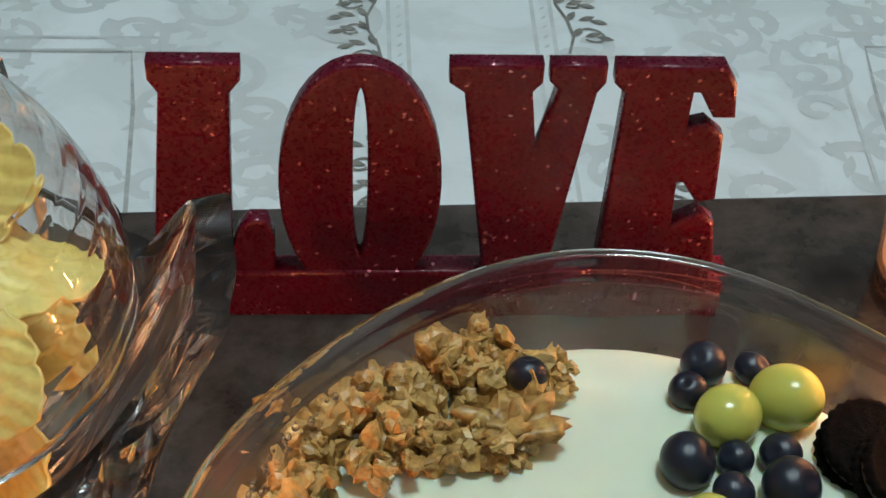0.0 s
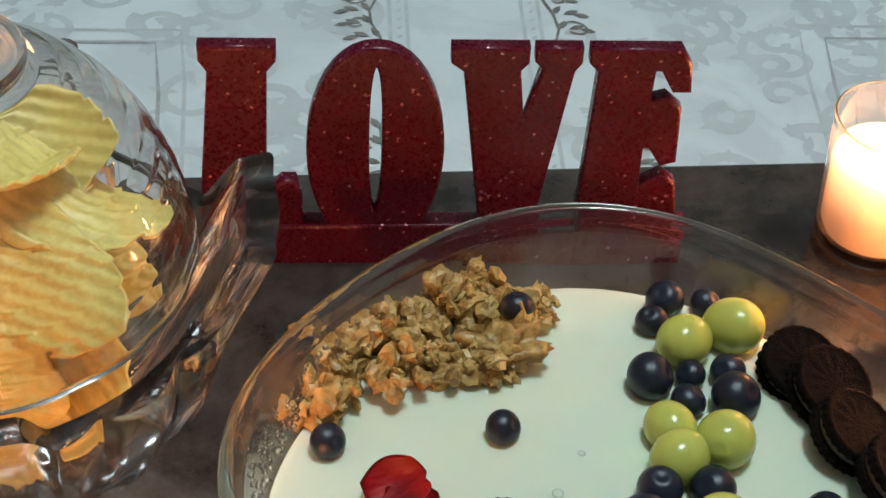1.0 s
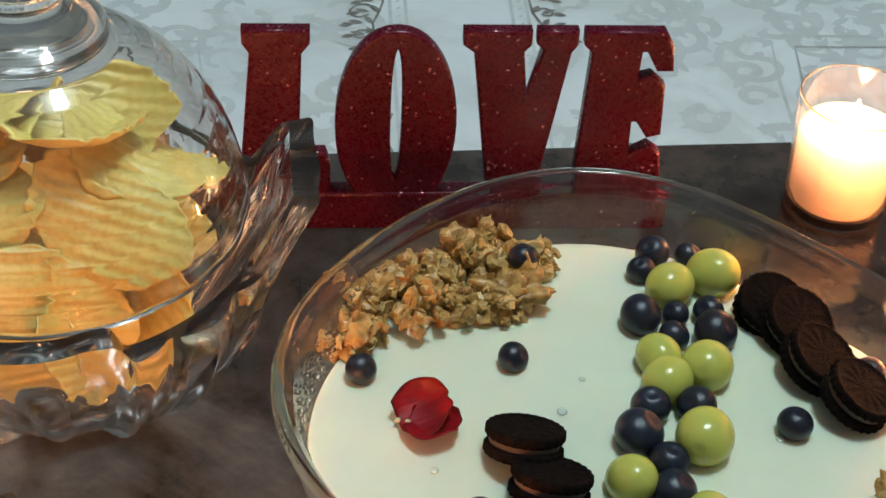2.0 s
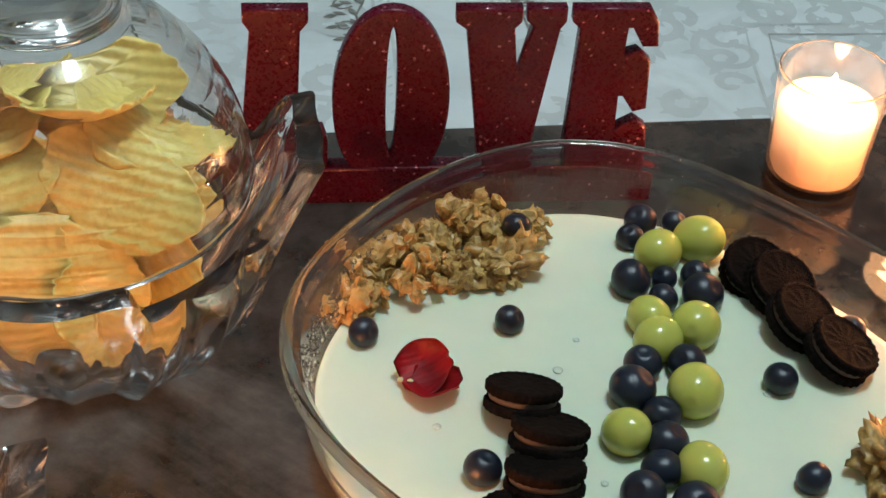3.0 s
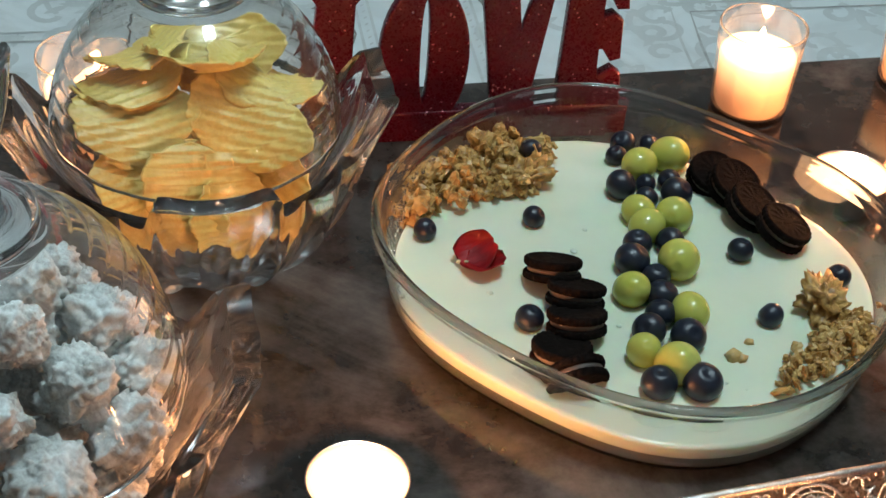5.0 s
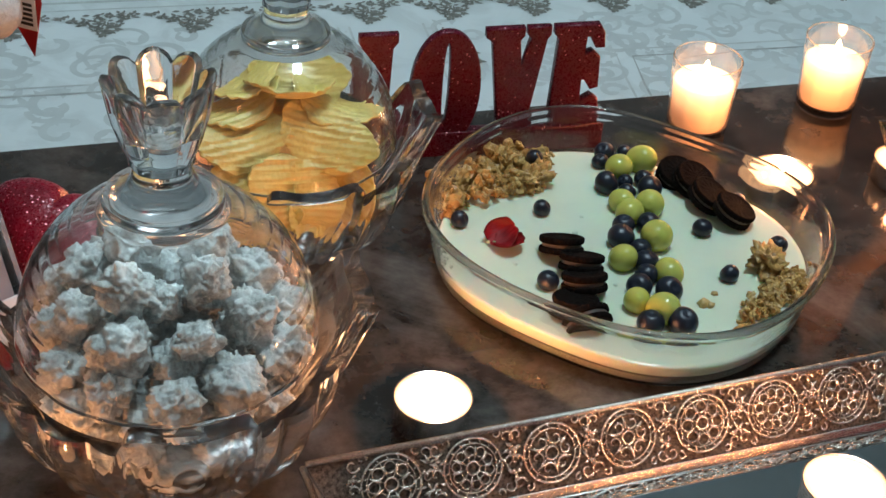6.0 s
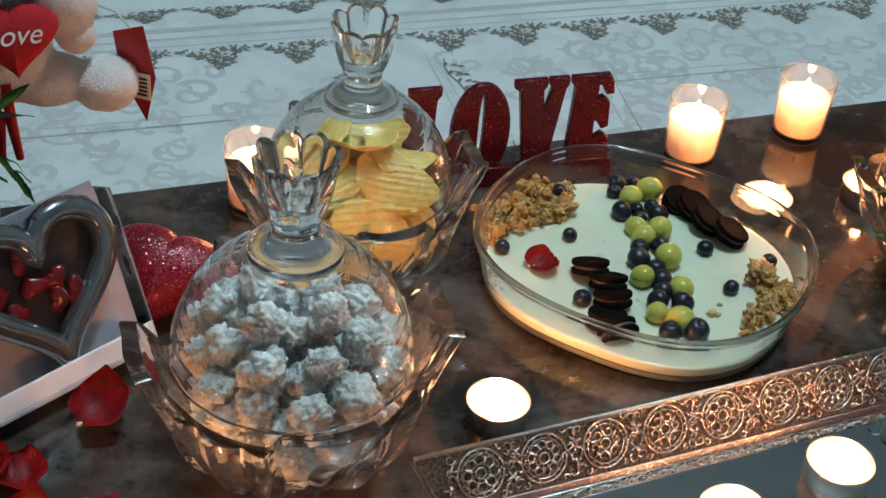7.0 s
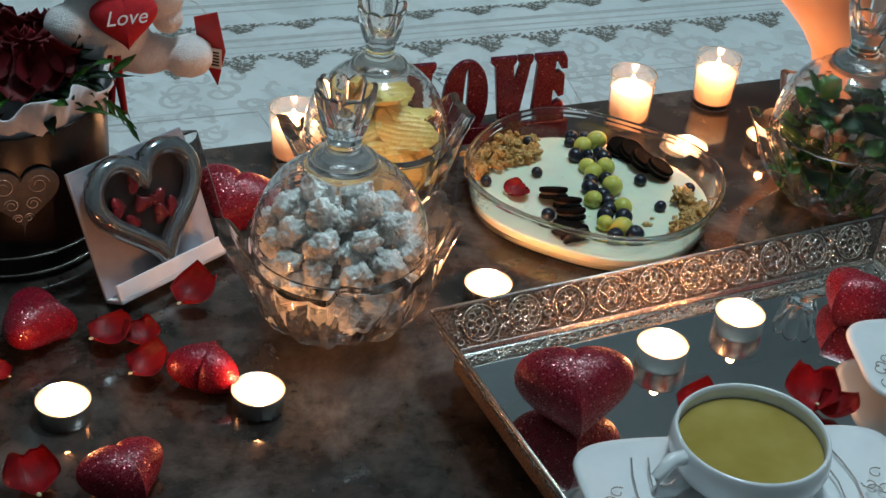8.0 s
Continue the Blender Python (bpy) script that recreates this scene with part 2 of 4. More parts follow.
def table():
    t = thing("table", pose(0.350, 0.1600, 0, 0, 0, EDGE_TURN), "low table with a glossy dark brown stone-look top", "table")
    outline = [(-1.30, -0.85), (0.20, -0.85), (0.20, -0.17), (0.16, -0.12), (0.03, -0.012), (0.018, -0.004), (0, 0), (-1.30, 0)]
    top = part("tabletop", filled_curve([outline], 0.022, 0.0025), M_TABLE, t, smooth=False)
    top.location = (0, 0, -0.011)
    for x in (-1.22, 0.10):
        for y in (-0.78, -0.16):
            part("leg", box(0.06, 0.06, -FLOOR_Z - 0.022, 0.004, at=(x, y, FLOOR_Z)), M_DARK, t)


table()


# ---- the LOVE sign ----
def sign():
    mm = lambda pts: [(x / 1000, z / 1000) for x, z in pts]
    arc = lambda cx, cy, rx, ry, n, p=2.0: [(cx + rx * math.copysign(abs(math.cos(a)) ** (2 / p), math.cos(a)), cy + ry * math.copysign(abs(math.sin(a)) ** (2 / p), math.sin(a)))
                                            for a in (2 * math.pi * k / n for k in range(n))]
    letters = {
        "letter_L": [mm([(-88.5, 85), (-67, 85), (-67, 81), (-70, 77), (-72, 17), (-70.5, 20), (-67.5, 30), (-65, 33), (-61.5, 33), (-60, 28), (-60, 12), (-92, 12), (-86, 77), (-88.5, 81)])],
        "letter_O": [mm(arc(-35, 46, 21, 39, 40, 2.1)), mm(arc(-35, 50, 3.2, 30, 24, 2.5))],
        "letter_V": [mm([(-11, 85), (11, 85), (11, 81), (8.5, 78), (11.5, 52), (17.5, 79), (15, 81.5), (15, 85), (27.5, 85), (27.5, 81), (25.5, 78), (17, 15), (16, 11), (2, 11), (1, 15), (-7, 78), (-11, 81)])],
        "letter_E": [mm([(32, 85), (59, 85), (62, 80), (63, 71), (59, 71), (54.5, 79), (51, 79), (50.5, 63), (53, 66), (56.5, 67), (61, 63), (62, 43), (58.5, 42), (54, 49), (50.5, 49), (51, 28), (54, 33), (59, 36), (63, 33), (66, 12), (33, 12), (35, 78), (32, 81)])],
        "base_bar": [mm([(-90, 0), (69, 0), (69, 15), (-90, 15)])],
    }
    t = thing("love_sign", pose(0, 0.0972, 0), "red glitter-covered cut-out sign reading LOVE on a bar", "sign")
    for i, (nm, outlines) in enumerate(letters.items()):
        depth = 0.0062 if nm != "base_bar" else 0.0085
        bm = filled_curve(outlines, depth, 0.0012)
        ob = part(nm, bm, M_SIGN, t, smooth=False)
        ob.matrix_basis = pose(0, 0.0034, 0, 90, 0, 0)


sign()


# ---- glass dish with white pudding ----
DISH = (0.0355, -0.040)


def dish_r(a, r):
    return r * 0.973 * (1 + 0.03 * math.cos(4 * a) - 0.05 * math.sin(2 * a))


def dish_shape(a, r, z):
    k = dish_r(a, r)
    lift = 0.0008 * math.cos(4 * a) * max(0, (z - 0.026) / 0.02)
    return (k * math.cos(a), k * math.sin(a), z + lift)


def dish():
    t = thing("glass_dish", pose(*DISH, 0), "clear rounded-square glass baking dish with a thick rolled rim", "dish")
    outer = [(0.084, 0.0008), (0.095, 0.0014), (0.1010, 0.005), (0.1040, 0.013), (0.1060, 0.022), (0.1075, 0.032), (0.1085, 0.0375), (0.1105, 0.0410), (0.1125, 0.0430),
             (0.1125, 0.0450), (0.1105, 0.0462), (0.1085, 0.0455)]
    inner = [(0.1060, 0.0415), (0.1048, 0.036), (0.1038, 0.030), (0.1026, 0.022), (0.1007, 0.013), (0.0972, 0.006), (0.084, 0.0042)]
    bowl = part("bowl", lathe(dense(outer + inner, 0.0008, 0.005), 128, dish_shape), M_GLASS, t)
    clear(bowl)
    milk = [(0.084, 0.0043), (0.0971, 0.0061), (0.1006, 0.0131), (0.1018, 0.0190), (0.1012, 0.0198)] + [(0.0985 - 0.0041 * k, 0.0196 - 0.0001 * min(1, k / 3)) for k in range(24)]

    def dip(a, r, z):
        x, y, q = dish_shape(a, r, z)
        if z > 0.0194:
            q += 0.0007 * noise.noise(Vector((x * 40, y * 40, 1))) + 0.00050 * noise.noise(Vector((x * 110, y * 110, 4)))
        return (x, y, q)
    p = thing("pudding", pose(*DISH, 0), "smooth glossy white cream pudding filling the glass dish", "pudding")
    part("cream", lathe(milk, 128, dip), M_MILK, p)
    rnd = random.Random(6)
    for k in range(24):
        a, r = rnd.uniform(0, 6.28), 0.080 * math.sqrt(rnd.random())
        s = rnd.uniform(0.0006, 0.0017)
        o = part("bubble", lathe([(s, 0.0), (s * 0.85, s * 0.08), (s * 0.5, s * 0.16), (s * 0.2, s * 0.18)], 14), M_MILK, p)
        o.location = (r * math.cos(a), r * math.sin(a), 0.0197)


dish()


# ---- candles ----
def votive(x, y, turn, label):
    t = thing("votive_candle", pose(x, y, 0, 0, 0, turn) @ Matrix.Diagonal((1.09, 1.09, 1.06, 1)), label, "candle", "glass votive candles")
    outer = [(0.0150, 0.0), (0.0172, 0.0006), (0.0180, 0.0025), (0.0183, 0.010), (0.0206, 0.0485), (0.0204, 0.0491), (0.0195, 0.0487)]
    inner = [(0.0176, 0.010), (0.0172, 0.0052), (0.0120, 0.0044)]
    g = part("glass_cup", lathe(dense(outer + inner, 0.0004, 0.004), 64), M_GLASS, t, "clear glass cup")
    clear(g)
    part("wax", lathe(dense([(0.0130, 0.0048), (0.0160, 0.0056), (0.0169, 0.0095), (0.0180, 0.0335), (0.0176, 0.0345), (0.012, 0.0338), (0.004, 0.0335)]), 40), M_WAX, t, "cream wax with painted candle glow, brighter towards the top")
    part("flame", lathe([(0.0004, 0.0335), (0.0022, 0.0365), (0.0028, 0.0395), (0.0016, 0.044), (0.0002, 0.0475)], 12), M_FLAME, t)
    flame_light(x, y, 0.0540, 0.075)



votive(0.1400, 0.1090, 0, "lit cream candle in a clear glass cup beside the glass dish")
votive(0.2400, 0.1255, 40, "lit cream candle in a clear glass cup near the table edge")
votive(-0.1950, 0.1050, 80, "lit cream candle in a clear glass cup behind the jars")


def tealight(x, y, z, label, energy=0.18):
    t = thing("tealight", pose(x, y, z), label, "candle", "tealights")
    part("cup", lathe([(0.0180, 0.0), (0.0190, 0.0008), (0.0193, 0.0146), (0.0197, 0.0156), (0.0192, 0.0158), (0.0188, 0.0150), (0.0187, 0.0135)], 40), M_ALU, t, "thin aluminium cup")
    part("wax", lathe([(0.0186, 0.010), (0.0187, 0.0146), (0.016, 0.0150), (0.006, 0.0146), (0.002, 0.0145)], 32), M_WAX_GLOW, t, "white molten wax with painted flame glow")
    part("flame", lathe([(0.0004, 0.0148), (0.0018, 0.0175), (0.0022, 0.0195), (0.0012, 0.0225), (0.0002, 0.026)], 10), M_FLAME, t)
    flame_light(x, y, z + 0.0295, energy)



TRAY_Z = 0.0255
for x, y, z, lab in ((-0.0963, -0.1407, 0, "lit tealight on the table before the dish"), (-0.0105, -0.2764, TRAY_Z, "lit tealight on the mirror tray"),
                     (0.0656, -0.2543, TRAY_Z, "lit tealight on the mirror tray"), (-0.3037, -0.2286, 0, "lit tealight on the bare table"),
                     (-0.4377, -0.2084, 0, "lit tealight on the bare table"), (0.1635, 0.0290, 0, "lit tealight behind the glass dish"),
                     (0.2490, 0.0310, 0, "lit tealight beside the glass jar")):
    tealight(x, y, z, lab, 0.34 if lab.endswith("before the dish") else 0.15)


# ---- mirror tray ----
TRAY = pose(-0.1535, -0.2360, 0, 0, 0, 6.0)
TRAY_X, TRAY_Y = 0.378, 0.265
M_FILIGREE = mat_plain("pierced_metal", (0.84, 0.75, 0.67), 0.12, 0.25, 260, 0.7, Metallic=1.0)
M_BACKING = mat_plain("tarnished_metal", (0.20, 0.165, 0.14), 0.28, 0.9, 520, 1.0, Metallic=0.95)


def medallion_mesh(kind=0):
    """One pierced panel: a rosette in a double ring with curled leaves in its corners."""
    bm = bmesh.new()
    rnd = random.Random(30 + kind)

    def ring(R, r, cx=0.0, cy=0.0, n=20):
        tube([(cx + R * math.cos(a), cy + R * math.sin(a), 0) for a in (2 * math.pi * k / n for k in range(n + 1))], r, 5, bm)

    def curl(x, y, R, turn, hand, r=0.0006, length=11):
        tube([(x + R * (1 - w / 8) * math.cos(turn + hand * w), y + R * (1 - w / 8) * math.sin(turn + hand * w), 0.0003 * math.sin(w)) for w in (0.55 * i for i in range(length))], [r * (1.25 - 0.05 * i) for i in range(length)], 5, bm)

    def leaf(x, y, length, turn, r=0.0011):
        c, s = math.cos(turn), math.sin(turn)
        tube([(x, y, 0), (x + length * 0.5 * c, y + length * 0.5 * s, 0.0007), (x + length * c, y + length * s, 0)], [0.0004, r, 0.0003], 5, bm)
    ring(0.0136, 0.0008, n=28)
    ring(0.0112, 0.0005, n=28)
    ring(0.0030, 0.0007)
    for k in range(16):
        a = 2 * math.pi * k / 16
        leaf(0.0116 * math.cos(a), 0.0116 * math.sin(a), 0.0017, a + 0.7, 0.0006)
    n = (8, 6, 10)[kind]
    for k in range(n):
        a = 2 * math.pi * k / n + 0.2 * kind
        c, s = math.cos(a), math.sin(a)
        if kind == 1:
            curl(0.0072 * c, 0.0072 * s, 0.0032, a + 2.0, 1)
        else:
            ring(0.0022 if kind else 0.0027, 0.0005, 0.0078 * c, 0.0078 * s, 12)
        leaf(0.0036 * math.cos(a + math.pi / n), 0.0036 * math.sin(a + math.pi / n), 0.0070, a + math.pi / n)
    for sx in (-1, 1):
        for sy in (-1, 1):
            curl(sx * 0.0165, sy * 0.0112, 0.0034, rnd.uniform(0, 6), sx * sy)
            curl(sx * 0.0120, sy * 0.0135, 0.0022, rnd.uniform(0, 6), -sx * sy)
            for q in range(4):
                leaf(sx * 0.0178, sy * 0.0060, rnd.uniform(0.003, 0.005), rnd.uniform(0, 6.28), 0.0009)
        curl(sx * 0.0172, 0.0, 0.0030, 0.5 * sx, 1)
        curl(sx * 0.0186, 0.0035, 0.0018, 2.0, -1)
        for q in range(3):
            leaf(sx * 0.0160, -0.004 + 0.004 * q, 0.0034, rnd.uniform(0, 6.28), 0.0009)
    me = bpy.data.meshes.new("medallion")
    bm.to_mesh(me)
    bm.free()
    for p in me.polygons:
        p.use_smooth = True
    me.materials.append(M_FILIGREE)
    return me


def tray():
    t = thing("mirror_tray", TRAY, "rectangular mirror-bottomed tray with pierced silver filigree walls", "tray")
    X, Y, flare = TRAY_X, TRAY_Y, 0.0175
    z0, z1 = 0.0262, 0.0565
    part("mirror", box(X, Y, 0.004, 0, at=(X / 2, -Y / 2, TRAY_Z - 0.004)), M_MIRROR, t, "mirror glass floor", smooth=False)
    part("base", box(X + 0.008, Y + 0.008, 0.012, 0.002, at=(X / 2, -Y / 2, TRAY_Z - 0.0165)), M_BACKING, t)
    for x in (0.02, X - 0.02):
        for y in (-0.02, -Y + 0.02):
            part("foot", lathe([(0.006, 0), (0.008, 0.001), (0.009, 0.0088), (0.008, 0.0092)], 16), M_SILVER, t).location = (x, y, 0)
    meds = [medallion_mesh(k) for k in range(3)]
    tilt = math.degrees(math.atan2(flare, z1 - z0))
    sides = (((0, 0), 0, X), ((X, 0), -90, Y), ((X, -Y), 180, X), ((0, -Y), 90, Y))
    for (x, y), turn, length in sides:
        m = pose(x, y, z0, 0, 0, turn) @ pose(0, 0, 0, 90 - tilt, 0, 0)
        h = (z1 - z0) / math.cos(math.radians(tilt))
        bm = bmesh.new()
        lo, hi = -0.004, h
        pts = [(0, lo), (length, lo), (length + flare, hi), (-flare, hi)]
        for zz in (-0.0032, -0.0020):
            vs = [bm.verts.new((p[0], p[1], zz)) for p in pts]
            bm.faces.new(vs if zz > -0.003 else vs[::-1])
        bm.verts.ensure_lookup_table()
        for k in range(4):
            a, b = k, (k + 1) % 4
            bm.faces.new((bm.verts[a], bm.verts[b], bm.verts[4 + b], bm.verts[4 + a]))
        wall = part("side_panel", bm, M_BACKING, t, "silver filigree panel", smooth=False)
        wall.matrix_basis = m
        rail = part("top_rail", tube([(-flare, h, -0.002), (length + flare, h, -0.002)], 0.0017, 10), M_SILVER, wall)
        part("bottom_rail", box(length, 0.0040, 0.0022, 0.0005, at=(length / 2, 0.0014, -0.0020)), M_SILVER, wall)
        n = round(length / 0.0395)
        for k in range(n):
            for side in (0, 1):
                mesh_part("medallion", meds[(k * 2 + k // 3) % 3], M_FILIGREE, wall, pose(length * (k + 0.5) / n, h / 2 + 0.002, -0.0014 if side == 0 else -0.0040, 0, 180 * side, 0))


tray()


# ---- crystal jars ----
def crown(a):
    """Four broad tabs round the rim: flat on top, with a raised corner at either end."""
    d = abs((math.degrees(a) + 45.0) % 90.0 - 45.0)
    t = min(1, max(0, (24.0 - d) / 8.0))
    return t * t * (3 - 2 * t) * (0.86 + 0.14 * math.exp(-((d - 14.0) / 5.0) ** 2))


def crystal_jar(m, label, scale=1.0):
    t = thing("crystal_jar", m, label, "jar", "crystal lidded jars")
    S = scale
    N = 240

    # sixteen flutes; the rim runs up into four blocky tabs that lean outwards
    def wall(inner):
        def shape(a, r, s):
            c = crown(a)
            top = 0.070 + 0.0245 * c
            z = s * top
            flute = 0.070 * (abs(math.cos(8 * a)) ** 0.8 - 0.5) * min(1, 0.35 + s * 4) + 0.040 * (abs(math.cos(16 * a)) - 0.5) * min(1, max(0, (0.78 - s) * 6))
            lean = max(0, (s - 0.45) / 0.55) ** 1.2 * c
            flute *= 1 - 0.75 * c * min(1, max(0, (s - 0.55) / 0.25))
            if inner:
                flute, lean = 0.0, lean * 0.82
            k = r * (1 + flute) + 0.0185 * lean
            return (S * k * math.cos(a), S * k * math.sin(a), S * (z + (0.004 * (1 - s) if inner else 0)))
        return shape
    outer = [(0.0255, 0.0), (0.0280, 0.012), (0.0288, 0.045)] + [(0.0290 + 0.0465 * math.sin(u * 1.5708) ** 0.88, 0.05 + 0.95 * (1 - math.cos(u * 1.5708)) ** 0.82) for u in (k / 18 for k in range(1, 19))]
    inner = [(0.0690 * math.cos(u * 1.5708) ** 0.62 + 0.0005, 1.0 - 0.88 * math.sin(u * 1.5708)) for u in (k / 18 for k in range(0, 18))] + [(0.008, 0.115)]
    bm = bmesh.new()
    rings = []
    for prof, inn in ((outer, False), (inner, True)):
        f = wall(inn)
        for r, s in prof:
            rings.append([bm.verts.new(f(2 * math.pi * k / N, r, s)) for k in range(N)])
    for a, b in zip(rings, rings[1:]):
        for k in range(N):
            bm.faces.new((a[k], a[(k + 1) % N], b[(k + 1) % N], b[k]))
    bm.faces.new(rings[0][::-1])
    bm.faces.new(rings[-1])
    bowl = creased(part("bowl", bm, M_CRYSTAL, t, "fluted crystal bowl with a crown edge"))

    def dome(a, r, z):
        u = min(1, max(0, (z - 0.078) / 0.03))
        k = r * (1 + 0.010 * (1 - u) * abs(math.cos(8 * a)))
        return (S * k * math.cos(a), S * k * math.sin(a), S * z)
    R, Z0, H = 0.0672, 0.078, 0.072
    out = [(R * math.cos(w) ** 0.95, Z0 + H * math.sin(w)) for w in (math.radians(d) for d in range(0, 67, 6))]
    inn = [(max(0.004, (R - 0.0036) * math.cos(w) ** 0.95), Z0 + 0.0005 + (H - 0.004) * math.sin(w)) for w in (math.radians(d) for d in (72, 66, 60, 54, 48, 42, 36, 30, 24, 18, 12, 6, 0))]
    prof = out + [(0.0255, 0.1465), (0.0262, 0.1485), (0.0255, 0.1505), (0.020, 0.1535), (0.0150, 0.1570), (0.0130, 0.161), (0.0125, 0.166)]
    # outside and inside of the lid as one closed skin
    shell = bmesh.new()
    rings = []
    for r, z in dense(prof, 0.0006, 0.006):
        rings.append([shell.verts.new(dome(2 * math.pi * k / 96, r, z)) for k in range(96)])
    for a, b in zip(rings, rings[1:]):
        for k in range(96):
            shell.faces.new((a[k], a[(k + 1) % 96], b[(k + 1) % 96], b[k]))
    shell.faces.new(rings[-1])
    low = []
    for r, z in dense(inn, 0.0006, 0.006):
        low.append([shell.verts.new(dome(2 * math.pi * k / 96, r, z)) for k in range(96)])
    for a, b in zip(low, low[1:]):
        for k in range(96):
            shell.faces.new((a[k], a[(k + 1) % 96], b[(k + 1) % 96], b[k]))
    shell.faces.new(low[0])
    for k in range(96):
        shell.faces.new((low[-1][k], low[-1][(k + 1) % 96], rings[0][(k + 1) % 96], rings[0][k]))
    bmesh.ops.recalc_face_normals(shell, faces=shell.faces[:])
    lid = part("lid", shell, M_CRYSTAL, t, "smooth domed crystal lid")

    def fin(a, r, z):
        u = min(1, max(0, (z - 0.172) / 0.04))
        k = r * (1 + (0.07 + 0.09 * u) * (abs(math.cos(4 * a)) - 0.5))
        zz = z + 0.0045 * abs(math.cos(4 * a)) ** 0.7 * min(1, max(0, (z - 0.190) / 0.012))
        return (S * k * math.cos(a), S * k * math.sin(a), S * zz)
    f = part("finial", lathe(dense([(0.0135, 0.1664), (0.0138, 0.170), (0.0165, 0.177), (0.0192, 0.187), (0.0212, 0.197), (0.0222, 0.2025), (0.0216, 0.2038), (0.0185, 0.2034), (0.0150, 0.194), (0.0105, 0.182), (0.003, 0.177)], 0.0005, 0.009), 64, fin),
             M_CRYSTAL, lid, "fluted crystal finial shaped like a crown")
    creased(f, 32.0)
    clear(bowl, lid, f)
    return t


JAR_A, JAR_B, JAR_C = (-0.2225, -0.1445), (-0.1455, 0.0200), (0.2620, -0.0650)
crystal_jar(pose(*JAR_A, 0.0004, 0, 0, 1), "clear crystal lidded jar full of sugared grey candies", 0.99)
crystal_jar(pose(*JAR_B, 0.0004, 0, 0, 3), "clear crystal lidded jar full of ridged potato chips", 0.90)
crystal_jar(pose(*JAR_C, 0.0004, 0, 0, -4), "clear crystal lidded jar full of green leaves", 0.95)


# ---- sugared candies ----
def mat_sugar():
    n = Nodes("sugar_crust").put(Roughness=0.95)
    n.bsdf.inputs["Specular IOR Level"].default_value = 0.15
    a = n.noise(620, 5, 0.75)
    b = n.noise(60, 4, 0.6)
    n.color(n.mix(0.6, n.ramp(a.outputs[0], (0.36, (0.22, 0.225, 0.205)), (0.58, (0.64, 0.72, 0.71))), n.ramp(b.outputs[0], (0.38, (0.30, 0.315, 0.295)), (0.62, (0.68, 0.75, 0.75)))))
    n.bump(a.outputs[0], 0.8, 0.0010)
    return n.mat


def candies():
    mat = mat_sugar()
    rnd = random.Random(5)
    meshes = []
    for k in range(7):
        bm = lump(0.0118, 11 + k, 0.30, 1.4, 5, (1, 0.82 + 0.1 * (k % 3), 0.84))
        for v in bm.verts:
            v.co *= 0.95 + 0.24 * abs(noise.noise(v.co * 260 + Vector((k, 0, 0)))) + 0.09 * noise.noise(v.co * 800)
        me = bpy.data.meshes.new("sugared_candy")
        bm.to_mesh(me)
        bm.free()
        for p in me.polygons:
            p.use_smooth = True
        me.materials.append(mat)
        meshes.append(me)
    spots = []
    layers = ((0.0, 0.024, 1), (0.026, 0.031, 5), (0.039, 0.036, 9), (0.047, 0.047, 11), (0.012, 0.036, 2), (0.030, 0.050, 5), (0.049, 0.062, 11), (0.025, 0.062, 5), (0.052, 0.080, 12), (0.030, 0.084, 6), (0.040, 0.096, 8), (0.016, 0.102, 3), (0.022, 0.113, 4))
    for r, z, n in layers:
        ph = rnd.random() * 6
        for k in range(n):
            a = ph + 2 * math.pi * k / n
            spots.append((r * math.cos(a) + rnd.uniform(-.002, .002), r * math.sin(a) + rnd.uniform(-.002, .002), z + rnd.uniform(-.004, .003)))
    for i, (x, y, z) in enumerate(spots):
        o = new("sugared_candy", meshes[i % 7])
        s = rnd.uniform(0.85, 1.15)
        o.matrix_world = pose(JAR_A[0] + x, JAR_A[1] + y, z, rnd.uniform(0, 360), rnd.uniform(0, 360), rnd.uniform(0, 360)) @ Matrix.Scale(s, 4)
        tagged(o, "knobbly nut candy crusted with grey-white sugar in a crystal jar", "candy", "sugared candies in the jar")


candies()


# ---- potato chips ----
def mat_chip():
    n = Nodes("fried_potato").put(Roughness=0.42)
    n.bsdf.inputs["Subsurface Weight"].default_value = 0.08
    n.bsdf.inputs["Subsurface Radius"].default_value = (0.004, 0.002, 0.0006)
    n.bsdf.inputs["Subsurface Scale"].default_value = 0.6
    a = n.noise(55, 5, 0.6)
    n.color(n.mix(0.35, n.ramp(a.outputs[0], (0.3, (0.47, 0.37, 0.070)), (0.62, (0.60, 0.52, 0.14))), n.ramp(n.noise(420, 4).outputs[0], (0.35, (0.28, 0.165, 0.032)), (0.6, (0.50, 0.40, 0.15)))))
    n.bump(n.noise(500, 4).outputs[0], 0.35, 0.0006)
    return n.mat


